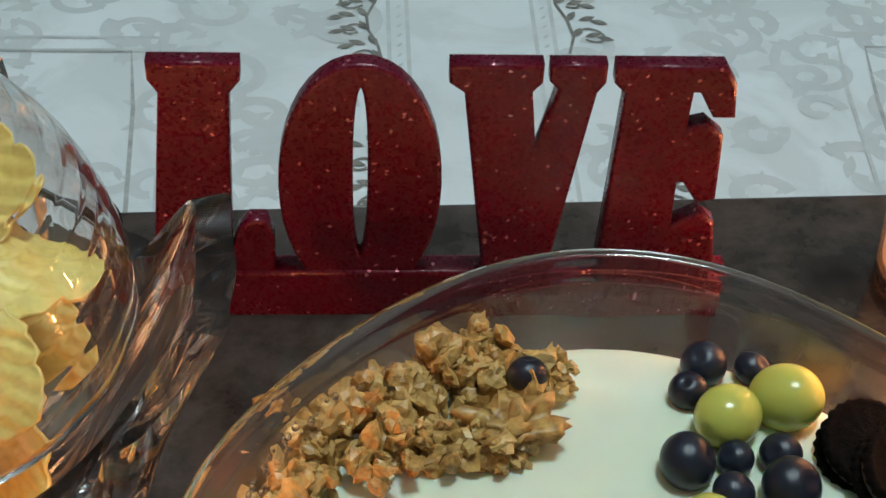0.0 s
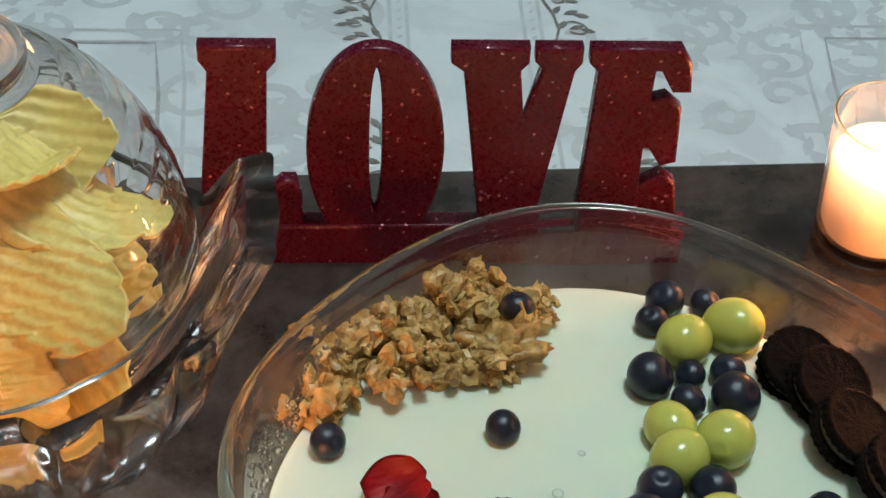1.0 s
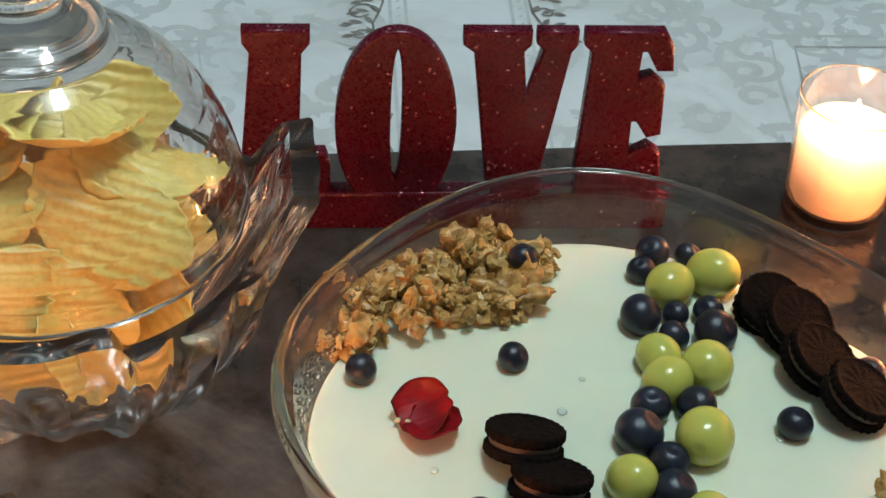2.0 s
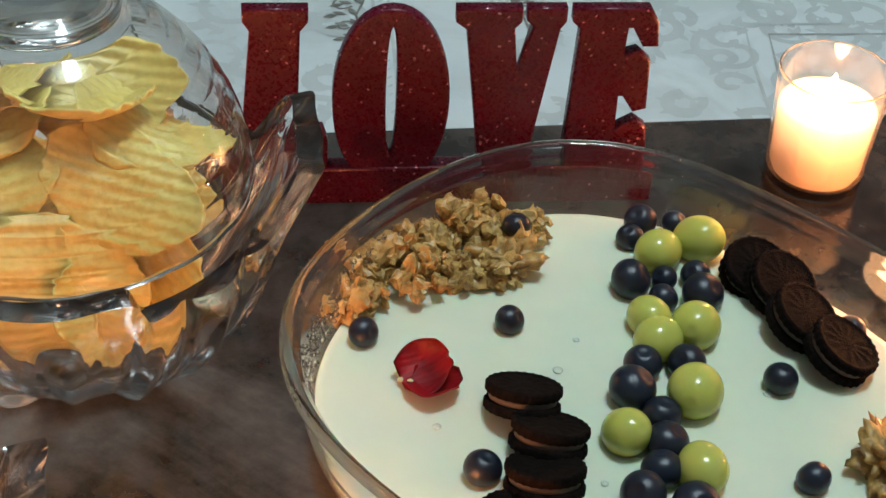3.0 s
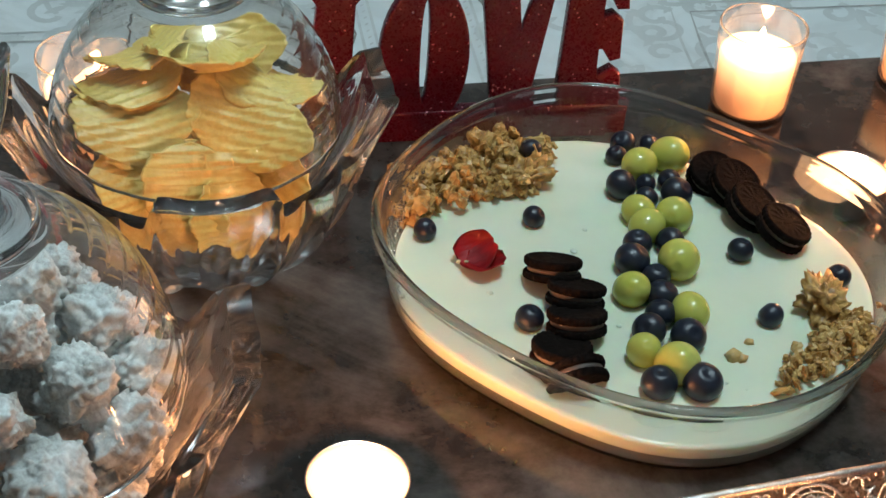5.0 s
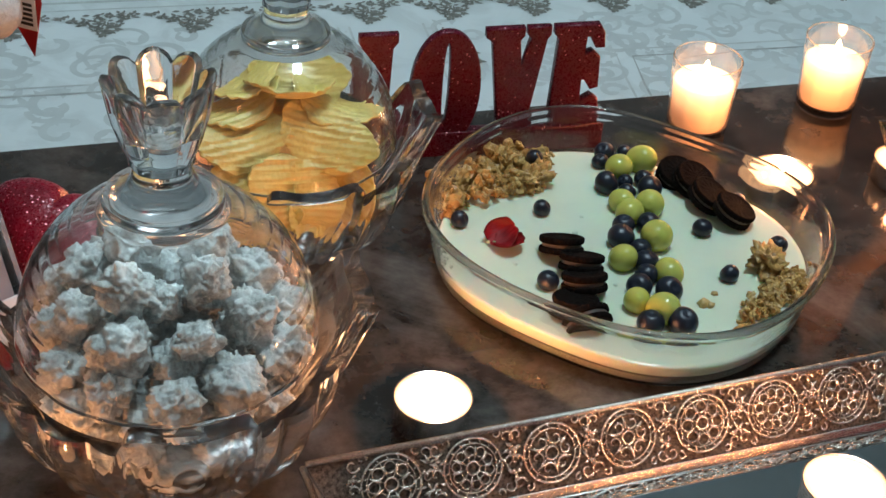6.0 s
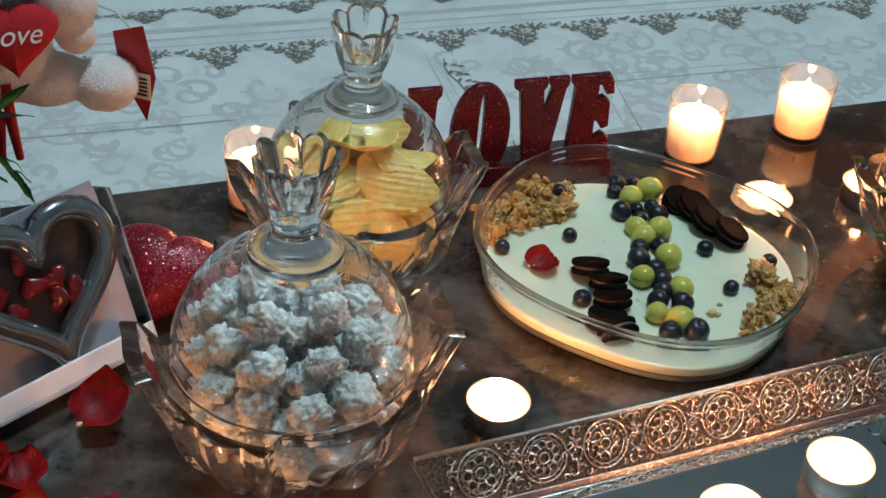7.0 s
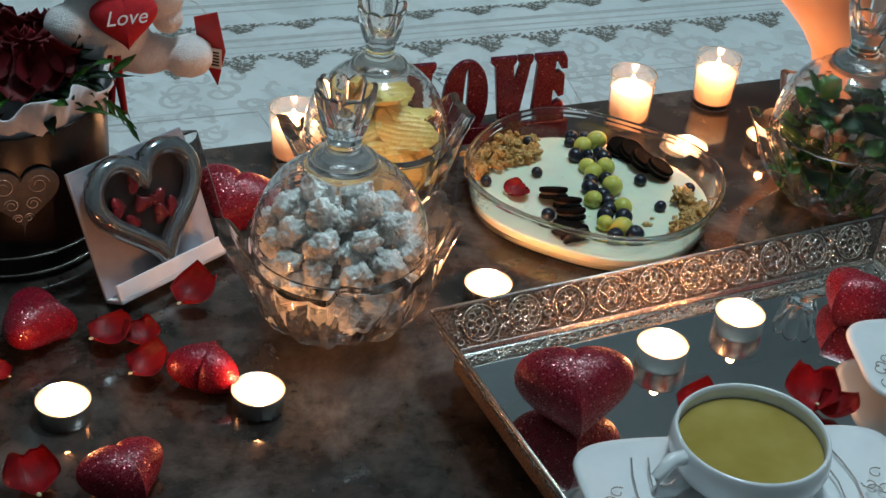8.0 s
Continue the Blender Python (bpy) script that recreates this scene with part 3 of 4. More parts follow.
def chip_mesh(seed, rx, ry, bend, saddle):
    rnd = random.Random(seed)
    ph = rnd.random() * 6
    bm = bmesh.new()
    nr, na = 32, 88
    tops, lows = [], []
    for side, store in ((1, tops), (-1, lows)):
        c = None
        for i in range(nr + 1):
            s = i / nr
            ring = []
            for k in range(na):
                a = 2 * math.pi * k / na
                edge = 1 + 0.10 * math.sin(2 * a + 2 * ph) + 0.06 * math.sin(3 * a + ph) + 0.03 * math.sin(7 * a + 2 * ph) + 0.012 * math.sin(19 * a)
                x, y = rx * s * edge * math.cos(a), ry * s * edge * math.sin(a)
                z = bend * (x / rx) ** 2 - saddle * (y / ry) ** 2 + (0.00032 + 0.0006 * s ** 6) * math.sin(y * 1300 + 0.9 * math.sin(x * 60 + seed)) + 0.003 * noise.noise(Vector((x * 40, y * 40, seed)))
                ring.append(bm.verts.new((x, y, z + side * 0.0006)))
                if i == 0:
                    break
            store.append(ring)
    for store, flip in ((tops, False), (lows, True)):
        for i in range(nr):
            a, b = store[i], store[i + 1]
            for k in range(na):
                k2 = (k + 1) % na
                f = (a[0], b[k], b[k2]) if i == 0 else (a[k], b[k], b[k2], a[k2])
                bm.faces.new(f[::-1] if flip else f)
    for k in range(na):
        k2 = (k + 1) % na
        bm.faces.new((tops[-1][k], lows[-1][k], lows[-1][k2], tops[-1][k2]))
    me = bpy.data.meshes.new("potato_chip")
    bm.to_mesh(me)
    bm.free()
    for p in me.polygons:
        p.use_smooth = True
    return me


def chips():
    mat = mat_chip()
    kinds = [chip_mesh(3, 0.030, 0.022, 0.009, 0.003), chip_mesh(8, 0.028, 0.023, 0.005, 0.006), chip_mesh(15, 0.032, 0.021, 0.011, -0.003), chip_mesh(21, 0.026, 0.022, 0.007, 0.005)]
    for me in kinds:
        me.materials.append(mat)
    rnd = random.Random(9)
    spots = [  # x, y, z from the jar's axis, then the turns
        (0.020, -0.014, 0.088, 44, 8, -20), (-0.026, -0.010, 0.090, 36, -6, 10), (0.004, 0.006, 0.106, -26, 3, -3), (0.026, 0.008, 0.098, -6, 18, -20),
        (-0.020, 0.018, 0.110, -20, -16, 24), (-0.026, 0.010, 0.100, -8, -14, 20), (0.010, 0.026, 0.100, 40, 10, -10), (-0.022, -0.022, 0.066, 58, -10, 14),
        (0.026, -0.016, 0.062, 66, 20, -40), (0.000, -0.028, 0.060, 76, 4, 4), (0.014, -0.022, 0.046, 66, 16, 30), (0.0, 0.006, 0.054, 14, 8, 60),
        (0.018, 0.018, 0.062, 60, 20, 10), (-0.022, 0.014, 0.056, 52, -20, 80), (0.004, -0.004, 0.036, 12, 4, 20), (-0.012, -0.018, 0.044, 60, -10, -20)]
    for i, (x, y, z, rx, ry, rz) in enumerate(spots):
        o = new("potato_chip", kinds[i % 4])
        o.matrix_world = pose(JAR_B[0] + x, JAR_B[1] + y, z * 0.86, rx, ry, rz) @ Matrix.Scale(rnd.uniform(0.80, 0.94), 4)
        tagged(o, "ridged golden-yellow potato chip inside a crystal jar", "chip", "potato chips in the jar")


chips()


# ---- leaves in the third jar ----
def leaf_bm(length, width, curl, seed, bm=None, m=None):
    own = bmesh.new()
    n = 10
    rows = []
    for i in range(n + 1):
        u = i / n
        w = width * math.sin(math.pi * min(1, u * 0.96 + 0.02)) ** 0.8 * (1 + 0.10 * math.sin(u * 25 + seed))
        rows.append([own.verts.new((s * w / 2, u * length, curl * u * u * length + 0.18 * abs(s) * w + 0.03 * length * math.sin(9 * u + seed + s))) for s in (-1, 0, 1)])
    for a, b in zip(rows, rows[1:]):
        for k in (0, 1):
            own.faces.new((a[k], a[k + 1], b[k + 1], b[k]))
    bmesh.ops.solidify(own, geom=own.faces[:], thickness=0.0004)
    if bm is None:
        return own
    return merge(bm, own, m)


M_LEAF = mat_plain("green_leaf", (0.060, 0.19, 0.028), 0.4, 0.45, 90, 0.3)
M_LEAF_DARK = mat_plain("dark_leaf", (0.014, 0.045, 0.016), 0.45, 0.4, 80, 0.3)


def jar_leaves():
    rnd = random.Random(31)
    brown = mat_plain("roasted_crouton", (0.20, 0.11, 0.06), 0.6, 0.4, 150, 0.6)
    for k in range(70):
        r = 0.052 * math.sqrt(rnd.random())
        a = rnd.random() * 6.28
        z = rnd.uniform(0.016, 0.112)
        lim = (0.030 + 0.62 * z) if z < 0.05 else 0.056 - max(0, z - 0.075) * 0.8
        r = min(r, lim * 0.86)
        o = part("salad_leaf", leaf_bm(rnd.uniform(0.024, 0.040), rnd.uniform(0.016, 0.026), rnd.uniform(-0.5, 0.7), k), M_LEAF if k % 3 else M_LEAF_DARK, None)
        o.matrix_world = pose(JAR_C[0] + r * math.cos(a), JAR_C[1] + r * math.sin(a), z, rnd.uniform(-50, 60), rnd.uniform(-50, 50), rnd.uniform(0, 360)) @ Matrix.Translation((0, -0.015, 0))
        tagged(o, "crinkled green salad leaf inside a crystal jar", "leaf", "leaves in the jar")
    for k in range(9):
        a = rnd.random() * 6.28
        r = rnd.uniform(0.01, 0.046)
        solo("brown_morsel", lump(rnd.uniform(0.005, 0.0075), k + 50, 0.35, 1.8, 3), brown, pose(JAR_C[0] + r * math.cos(a), JAR_C[1] + r * math.sin(a), rnd.uniform(0.05, 0.10)),
             "toasted brown morsel among green leaves", "morsel", "brown morsels in the jar")


jar_leaves()


# ---- fruit, cookies and nuts on the pudding ----
MILK = 0.0196


def mat_berry():
    n = Nodes("blueberry_skin").put(Roughness=0.30)
    oi = n.add("ShaderNodeObjectInfo")
    v = n.coords()
    bloom = n.noise(190, 5, 0.65, v)
    c = n.ramp(bloom.outputs[0], (0.38, (0.005, 0.006, 0.012)), (0.74, (0.032, 0.045, 0.080)))
    n.color(n.mix(oi.outputs["Random"], c, (0.010, 0.012, 0.020)))
    n.bump(n.noise(300, 4).outputs[0], 0.12, 0.0006)
    return n.mat


def mat_grape():
    n = Nodes("green_grape_skin").put(Roughness=0.14)
    n.bsdf.inputs["Subsurface Weight"].default_value = 0.5
    n.bsdf.inputs["Subsurface Radius"].default_value = (0.004, 0.005, 0.001)
    n.bsdf.inputs["Subsurface Scale"].default_value = 0.8
    oi = n.add("ShaderNodeObjectInfo")
    c = n.ramp(n.noise(110, 4).outputs[0], (0.35, (0.42, 0.46, 0.085)), (0.7, (0.60, 0.61, 0.18)))
    n.color(n.mix(oi.outputs["Random"], c, (0.52, 0.52, 0.11)))
    n.bump(n.noise(600, 3).outputs[0], 0.06, 0.0004)
    return n.mat


def fruit():
    mb, mg = mat_berry(), mat_grape()
    bm = bmesh.new()
    bmesh.ops.create_uvsphere(bm, u_segments=28, v_segments=18, radius=1)
    for v in bm.verts:  # a crown dimple at the top
        r = math.hypot(v.co.x, v.co.y)
        if v.co.z > 0 and r < 0.36:
            v.co.z -= 0.16 * (1 - (r / 0.36) ** 2)
        elif v.co.z > 0 and r < 0.48:
            v.co.z += 0.05
        v.co.z *= 0.92
    berry = bpy.data.meshes.new("blueberry")
    bm.to_mesh(berry)
    bm.free()
    bm = bmesh.new()
    bmesh.ops.create_uvsphere(bm, u_segments=32, v_segments=20, radius=1)
    for v in bm.verts:
        v.co.x *= 1.0 + 0.02 * v.co.z
        r = math.hypot(v.co.x, v.co.y)
        if v.co.z > 0 and r < 0.14:
            v.co.z -= 0.07
        v.co.z *= 1.14
    grape = bpy.data.meshes.new("green_grape")
    bm.to_mesh(grape)
    bm.free()
    for me, mt in ((berry, mb), (grape, mg)):
        me.materials.append(mt)
        for p in me.polygons:
            p.use_smooth = True
    rnd = random.Random(2)
    berries = ((-.0498, -.0045, 53), (0, 0, 53), (.0072, .0430, 52), (-.0164, -.0675, 61), (.0861, -.0320, 58), (.0850, -.0757, 56), (.1235, -.0535, 56), (.1163, -.0095, 55),
               (.0549, .0525, 62), (.0494, .0435, 52), (.0678, .0515, 50), (.0450, .0185, 74), (.0575, .0205, 48), (.0690, .0215, 55), (.0550, .0095, 54), (.0690, .0100, 76),
               (.0414, -.0235, 65), (.0561, -.0240, 66), (.0356, -.0360, 80), (.0432, -.0473, 64), (.0425, -.0595, 70), (.0385, -.0705, 66), (.0308, -.0803, 72), (.0458, -.0860, 76), (.0262, -.1115, 74), (.0434, -.1135, 82))
    for x, y, r in berries:
        r /= 10000
        o = new("blueberry", berry)
        o.matrix_world = pose(x, y, MILK + r * (0.62 if y < 0.0425 or x > 0.02 else 1.9), rnd.uniform(-55, 55), rnd.uniform(-40, 40), rnd.uniform(0, 360)) @ Matrix.Scale(r, 4)
        tagged(o, "dark blue ripe blueberry resting on white pudding", "blueberry", "blueberries on the pudding")
    grapes = ((.0735, .0385, 88, 60), (.0575, .0325, 82, 80), (.0476, -.0020, 74, 90), (.0625, -.0075, 86, 60), (.0485, -.0135, 80, 90), (.0555, -.0390, 92, 70), (.0300, -.0555, 78, 40), (.0508, -.0718, 80, 90), (.0252, -.0925, 72, 30), (.0358, -.1030, 90, 40))
    for x, y, r, tip in grapes:
        r /= 10000
        o = new("green_grape", grape)
        o.matrix_world = pose(x, y, MILK + r * 0.66, tip, rnd.uniform(-20, 20), rnd.uniform(-60, 60)) @ Matrix.Scale(r, 4)
        tagged(o, "translucent pale green grape resting on white pudding", "grape", "green grapes on the pudding")


fruit()


def cookies():
    dark = mat_plain("cocoa_biscuit", (0.0075, 0.005, 0.004), 1.0, 0.5, 380, 0.8, Specular_IOR_Level=0.08)
    cream = mat_plain("vanilla_cream", (0.075, 0.06, 0.052), 0.6, 0.1, 200, 0.2)
    R = 0.0122

    def wafer(z, up):
        def edge(a, r, q):
            k = r * (1 + (0.028 * math.cos(26 * a) if r > R * 0.9 else 0))
            emb = 0.0003 * math.cos(12 * a) * (1 if 0.3 * R < r < 0.8 * R else 0)
            return (k * math.cos(a), k * math.sin(a), z + (q + emb if up else -q - emb))
        bm = lathe([(R * 0.94, 0.0), (R * 0.985, 0.0005), (R, 0.0012), (R, 0.0026), (R * 0.985, 0.0033), (R * 0.93, 0.0037), (R * 0.86, 0.0034), (R * 0.82, 0.0031), (R * 0.55, 0.0034), (R * 0.3, 0.0031), (R * 0.1, 0.0034)], 78, edge)
        bmesh.ops.recalc_face_normals(bm, faces=bm.faces[:])
        return bm
    first = thing("sandwich_cookie", pose(0.0908, 0.0225, MILK + 0.0040, 16, 4, 0), "round dark cocoa sandwich cookie lying on pudding", "cookie", "sandwich cookies on the pudding")
    part("top_wafer", wafer(0.0010, True), dark, first)
    part("bottom_wafer", wafer(-0.0010, False), dark, first)
    part("cream_filling", lathe([(R * 0.88, -0.0012), (R * 0.90, -0.0006), (R * 0.90, 0.0006), (R * 0.88, 0.0012)], 40), cream, first, "pale vanilla cream layer")
    for x, y, z, rx, ry, rz in ((.0965, .0115, .0066, 22, 8, 20), (.0992, -.0068, .0074, 24, 6, 50), (.1080, -.0235, .0076, 24, -2, 80)):
        copy_thing(first, pose(x, y, MILK + z, rx, ry, rz))
    for x, y, z, rx, ry, rz in ((-.0008, -.0400, .0066, -25, 10, 8), (.0052, -.0575, .0066, -26, 6, -6), (.0015, -.0745, .0066, -24, 4, 4), (-.0085, -.0905, .0045, -12, 10, 20), (-.0045, -.1015, .0020, -64, 8, 12)):
        o = copy_thing(first, pose(x, y, MILK + z, rx, ry, rz))
        o["label"] = "dark cocoa sandwich cookie tilted on edge in pudding"


cookies()


def mat_walnut():
    n = Nodes("walnut").put(Roughness=0.36)
    rnd = n.add("ShaderNodeNewGeometry").outputs["Random Per Island"]
    c = n.ramp(n.noise(260, 5).outputs[0], (0.34, (0.25, 0.125, 0.034)), (0.62, (0.58, 0.355, 0.105)))
    n.color(n.mix(n.ramp(rnd, (0.25, grey(0.0)), (1.0, grey(0.75))), c, n.ramp(rnd, (0.3, (0.26, 0.125, 0.034)), (0.55, (0.50, 0.30, 0.085)), (0.95, (0.66, 0.46, 0.18)))))
    n.bump(n.noise(420, 4).outputs[0], 0.5, 0.0008)
    return n.mat


def walnuts():
    mat = mat_walnut()
    rnd = random.Random(12)

    def heap(spots, count, lo, hi, rise):
        bm = bmesh.new()
        for k in range(count):
            a, b, w = spots[rnd.randrange(len(spots))]
            u = rnd.random()
            x = a[0] + (b[0] - a[0]) * u + rnd.gauss(0, w)
            y = a[1] + (b[1] - a[1]) * u + rnd.gauss(0, w)
            r = rnd.uniform(lo, hi)
            d = abs(rnd.gauss(0, 0.4))
            merge(bm, lump(r, k, 0.75, 1.3, 2, (1, rnd.uniform(0.5, 1), rnd.uniform(0.45, 0.8))),
                  pose(x, y, MILK + r * 0.25 + rise * max(0, 1 - d) * rnd.random(), rnd.uniform(0, 360), rnd.uniform(0, 360), rnd.uniform(0, 360)))
        return bm
    solo("chopped_walnuts", heap((((-.053, .006), (-.045, .034), .004), ((-.048, .020), (-.010, .032), .007), ((-.036, .038), (-.004, .052), .005), ((-.012, .058), (.004, .046), .005), ((0, .044), (.016, .047), .0022), ((-.03, .024), (.004, .026), .003)), 600, 0.0015, 0.0044, 0.011),
         mat, pose(0, 0, 0), "heap of chopped golden-brown walnuts on white pudding", "walnuts", kind="stuff", smooth=False)
    solo("chopped_walnuts", heap((((.078, -.113), (.122, -.092), .004), ((.090, -.106), (.126, -.080), .004), ((.100, -.096), (.124, -.082), .004)), 230, 0.0013, 0.0034, 0.008),
         mat, pose(0, 0, 0), "heap of crumbled pale walnuts against the dish wall", "walnuts", kind="stuff", smooth=False)
    for x, y, r, s, turn in ((.0020, .0290, .0105, 3, 20), (.1100, -.0690, .0115, 6, 70)):
        solo("walnut_half", lump(r, s, 0.85, 2.6, 4, (1, 0.8, 0.6)), mat, pose(x, y, MILK + 0.005, 10, 0, turn), "wrinkled brown walnut half resting on white pudding", "walnut", "walnut halves")
    for x, y, r in ((.0626, -.0955, .0034), (.0655, -.0970, .0026), (.0722, -.0876, .0020)):
        solo("walnut_crumb", lump(r, x * 900, 0.6, 1.7, 2, (1, 1, 0.6)), mat, pose(x, y, MILK + r * 0.3), "small pale walnut crumb on white pudding", "walnut", "walnut crumbs")


walnuts()


def droplets():
    rnd = random.Random(41)
    bm = bmesh.new()
    for k in range(170):
        a = math.radians(rnd.gauss(160, 13))
        z = rnd.uniform(0.0225, 0.0370)
        u = (z - 0.022) / (0.036 - 0.022)
        r = dish_r(a, 0.1022 + (0.1048 - 0.1022) * u) - 0.0002
        s = rnd.uniform(0.0004, 0.0011)
        own = bmesh.new()
        bmesh.ops.create_icosphere(own, subdivisions=2, radius=s)
        merge(bm, own, Matrix.Translation((DISH[0] + r * math.cos(a), DISH[1] + r * math.sin(a), z)))
    o = solo("water_drops", bm, M_GLASS, pose(0, 0, 0), "fine water drops beading on the inside of the glass dish", "water drops", kind="stuff")
    clear(o)


droplets()


# ---- rose petals ----
def mat_petal():
    n = Nodes("rose_petal").put(Roughness=0.5)
    n.bsdf.inputs["Sheen Weight"].default_value = 0.06
    a = n.noise(70, 5)
    n.color(n.ramp(a.outputs[0], (0.3, (0.26, 0.0012, 0.005)), (0.7, (0.52, 0.003, 0.011))))
    wv = n.add("ShaderNodeTexWave", Scale=160.0, Distortion=3.0)
    n.link(n.coords(), wv.inputs["Vector"])
    n.bump(wv.outputs[0], 0.15, 0.0005)
    return n.mat


M_PETAL = mat_petal()
M_PETAL_BASE = mat_plain("petal_base", (0.62, 0.55, 0.30), 0.6)


def petal_bm(size, cup, roll, seed, lobes=2):
    bm = bmesh.new()
    nu, nv = 16, 14
    grid = []
    for i in range(nu + 1):
        u = i / nu
        half = size * (0.10 + 0.46 * math.sin(math.pi * min(1, 0.12 + 0.72 * u)) ** 0.9)
        row = []
        for j in range(nv + 1):
            v = -1 + 2 * j / nv
            edge = u * (1 - 0.16 * v * v - 0.07 * math.exp(-(v / 0.22) ** 2) * u)
            x, y = v * half, edge * size
            z = cup * size * (v * v * 0.5 + (u - 0.45) ** 2) + roll * size * u ** 3 * 0.5 + 0.03 * size * math.sin(7 * v + seed) * u
            row.append(bm.verts.new((x, y - size / 2, z)))
        grid.append(row)
    for a, b in zip(grid, grid[1:]):
        for k in range(nv):
            bm.faces.new((a[k], a[k + 1], b[k + 1], b[k]))
    bmesh.ops.solidify(bm, geom=bm.faces[:], thickness=0.0006)
    return bm


def petal(x, y, z, size, turn, tilt, cup, roll, seed, where, side=0):
    t = thing("rose_petal", pose(x, y, z, tilt, side, turn), "curled deep red rose petal lying on " + where, "petal", "rose petals")
    part("blade", petal_bm(size, cup, roll, seed), M_PETAL, t)
    part("base_tip", lump(size * 0.05, seed, 0.2, 1, 2, (1, 1.2, 0.5)), M_PETAL_BASE, t, "pale yellowish petal base").location = (0, -size * 0.5, cup * size * 0.2)


petal(-.0300, -.0245, MILK + .0040, .0185, -72, 16, .35, .15, 1, "white pudding", 14)
petal(-.0275, -.0310, MILK + .0028, .0175, -112, 6, .30, .10, 4, "white pudding", -8)
petal(-.3210, -.0960, .006, .035, -65, 8, .60, .35, 2, "the dark table")
petal(-.3920, -.1300, .005, .033, -80, 0, .40, .3, 5, "the dark table")
petal(-.3720, -.1360, .004, .026, 10, 0, .45, .4, 8, "the dark table")
petal(-.3710, -.1770, .005, .031, -80, 6, .60, .4, 3, "the dark table")
petal(-.4670, -.2740, .005, .034, 10, 6, .5, .3, 6, "the dark table")
petal(-.4790, -.1560, .004, .020, 60, 6, .5, .2, 9, "the dark table")
petal(-.0120, -.3420, TRAY_Z + .005, .030, -85, 2, .6, .5, 7, "a mirror tray")
petal(.0750, -.3480, TRAY_Z + .005, .036, -30, 8, .6, .4, 10, "a mirror tray")
petal(.0840, -.3700, TRAY_Z + .005, .030, -140, 4, .6, .3, 12, "a mirror tray")


# ---- glitter hearts ----
def heart_outline(width, n=72, cleft=0.0):
    out = []
    for k in range(n):
        w = 2 * math.pi * k / n
        out.append((16 * math.sin(w) ** 3 * width / 32, (13 * math.cos(w) - (5 - cleft) * math.cos(2 * w) - (2 - 0.6 * cleft) * math.cos(3 * w) - (1 - 0.4 * cleft) * math.cos(4 * w) + 2.5) * width / 32))
    return out


def puffy_heart(width, thick, seed=0):
    bm = bmesh.new()
    ol = heart_outline(width, cleft=1.7)
    n, m = len(ol), 12
    for side in (1, -1):
        prev = [bm.verts.new((0, width * 0.03, side * thick / 2))]
        for i in range(1, m + 1):
            s = math.sin(math.pi / 2 * i / m) ** 0.9
            zz = side * thick / 2 * math.sqrt(max(0, 1 - s ** 2.4))
            ring = [bm.verts.new((x * s, (y - width * 0.03) * s + width * 0.03, zz + 0.002 * width * noise.noise(Vector((x * 90, y * 90, seed))))) for x, y in ol]
            for k in range(n):
                k2 = (k + 1) % n
                f = (prev[0], ring[k2], ring[k]) if i == 1 else (prev[k], prev[k2], ring[k2], ring[k])
                bm.faces.new(f if side > 0 else f[::-1])
            prev = ring
    bmesh.ops.remove_doubles(bm, verts=bm.verts[:], dist=width * 0.003)
    bmesh.ops.recalc_face_normals(bm, faces=bm.faces[:])
    return bm


def glitter_heart(m, width, thick, where, seed):
    solo("glitter_heart", puffy_heart(width, thick, seed), M_HEART, m, "puffy crimson glitter heart lying on " + where, "heart", "glitter hearts")


glitter_heart(pose(-.1030, -.3270, TRAY_Z + .0260, 20, -4, -16), .084, .056, "a mirror tray", 1)
glitter_heart(pose(.1590, -.2620, TRAY_Z + .0180, 10, -10, -70), .062, .042, "a mirror tray", 2)
glitter_heart(pose(-.4420, -.1130, .0160, 10, 6, 75), .066, .036, "the dark table", 3)
glitter_heart(pose(-.3335, -.1930, .0150, 8, -6, 150), .054, .034, "the dark table", 4)
glitter_heart(pose(-.4070, -.2970, .0160, 12, 4, 20), .062, .036, "the dark table", 5)
glitter_heart(pose(-.2740, .0000, .0250, 34, 8, -30), .080, .044, "the table behind a jar", 6)


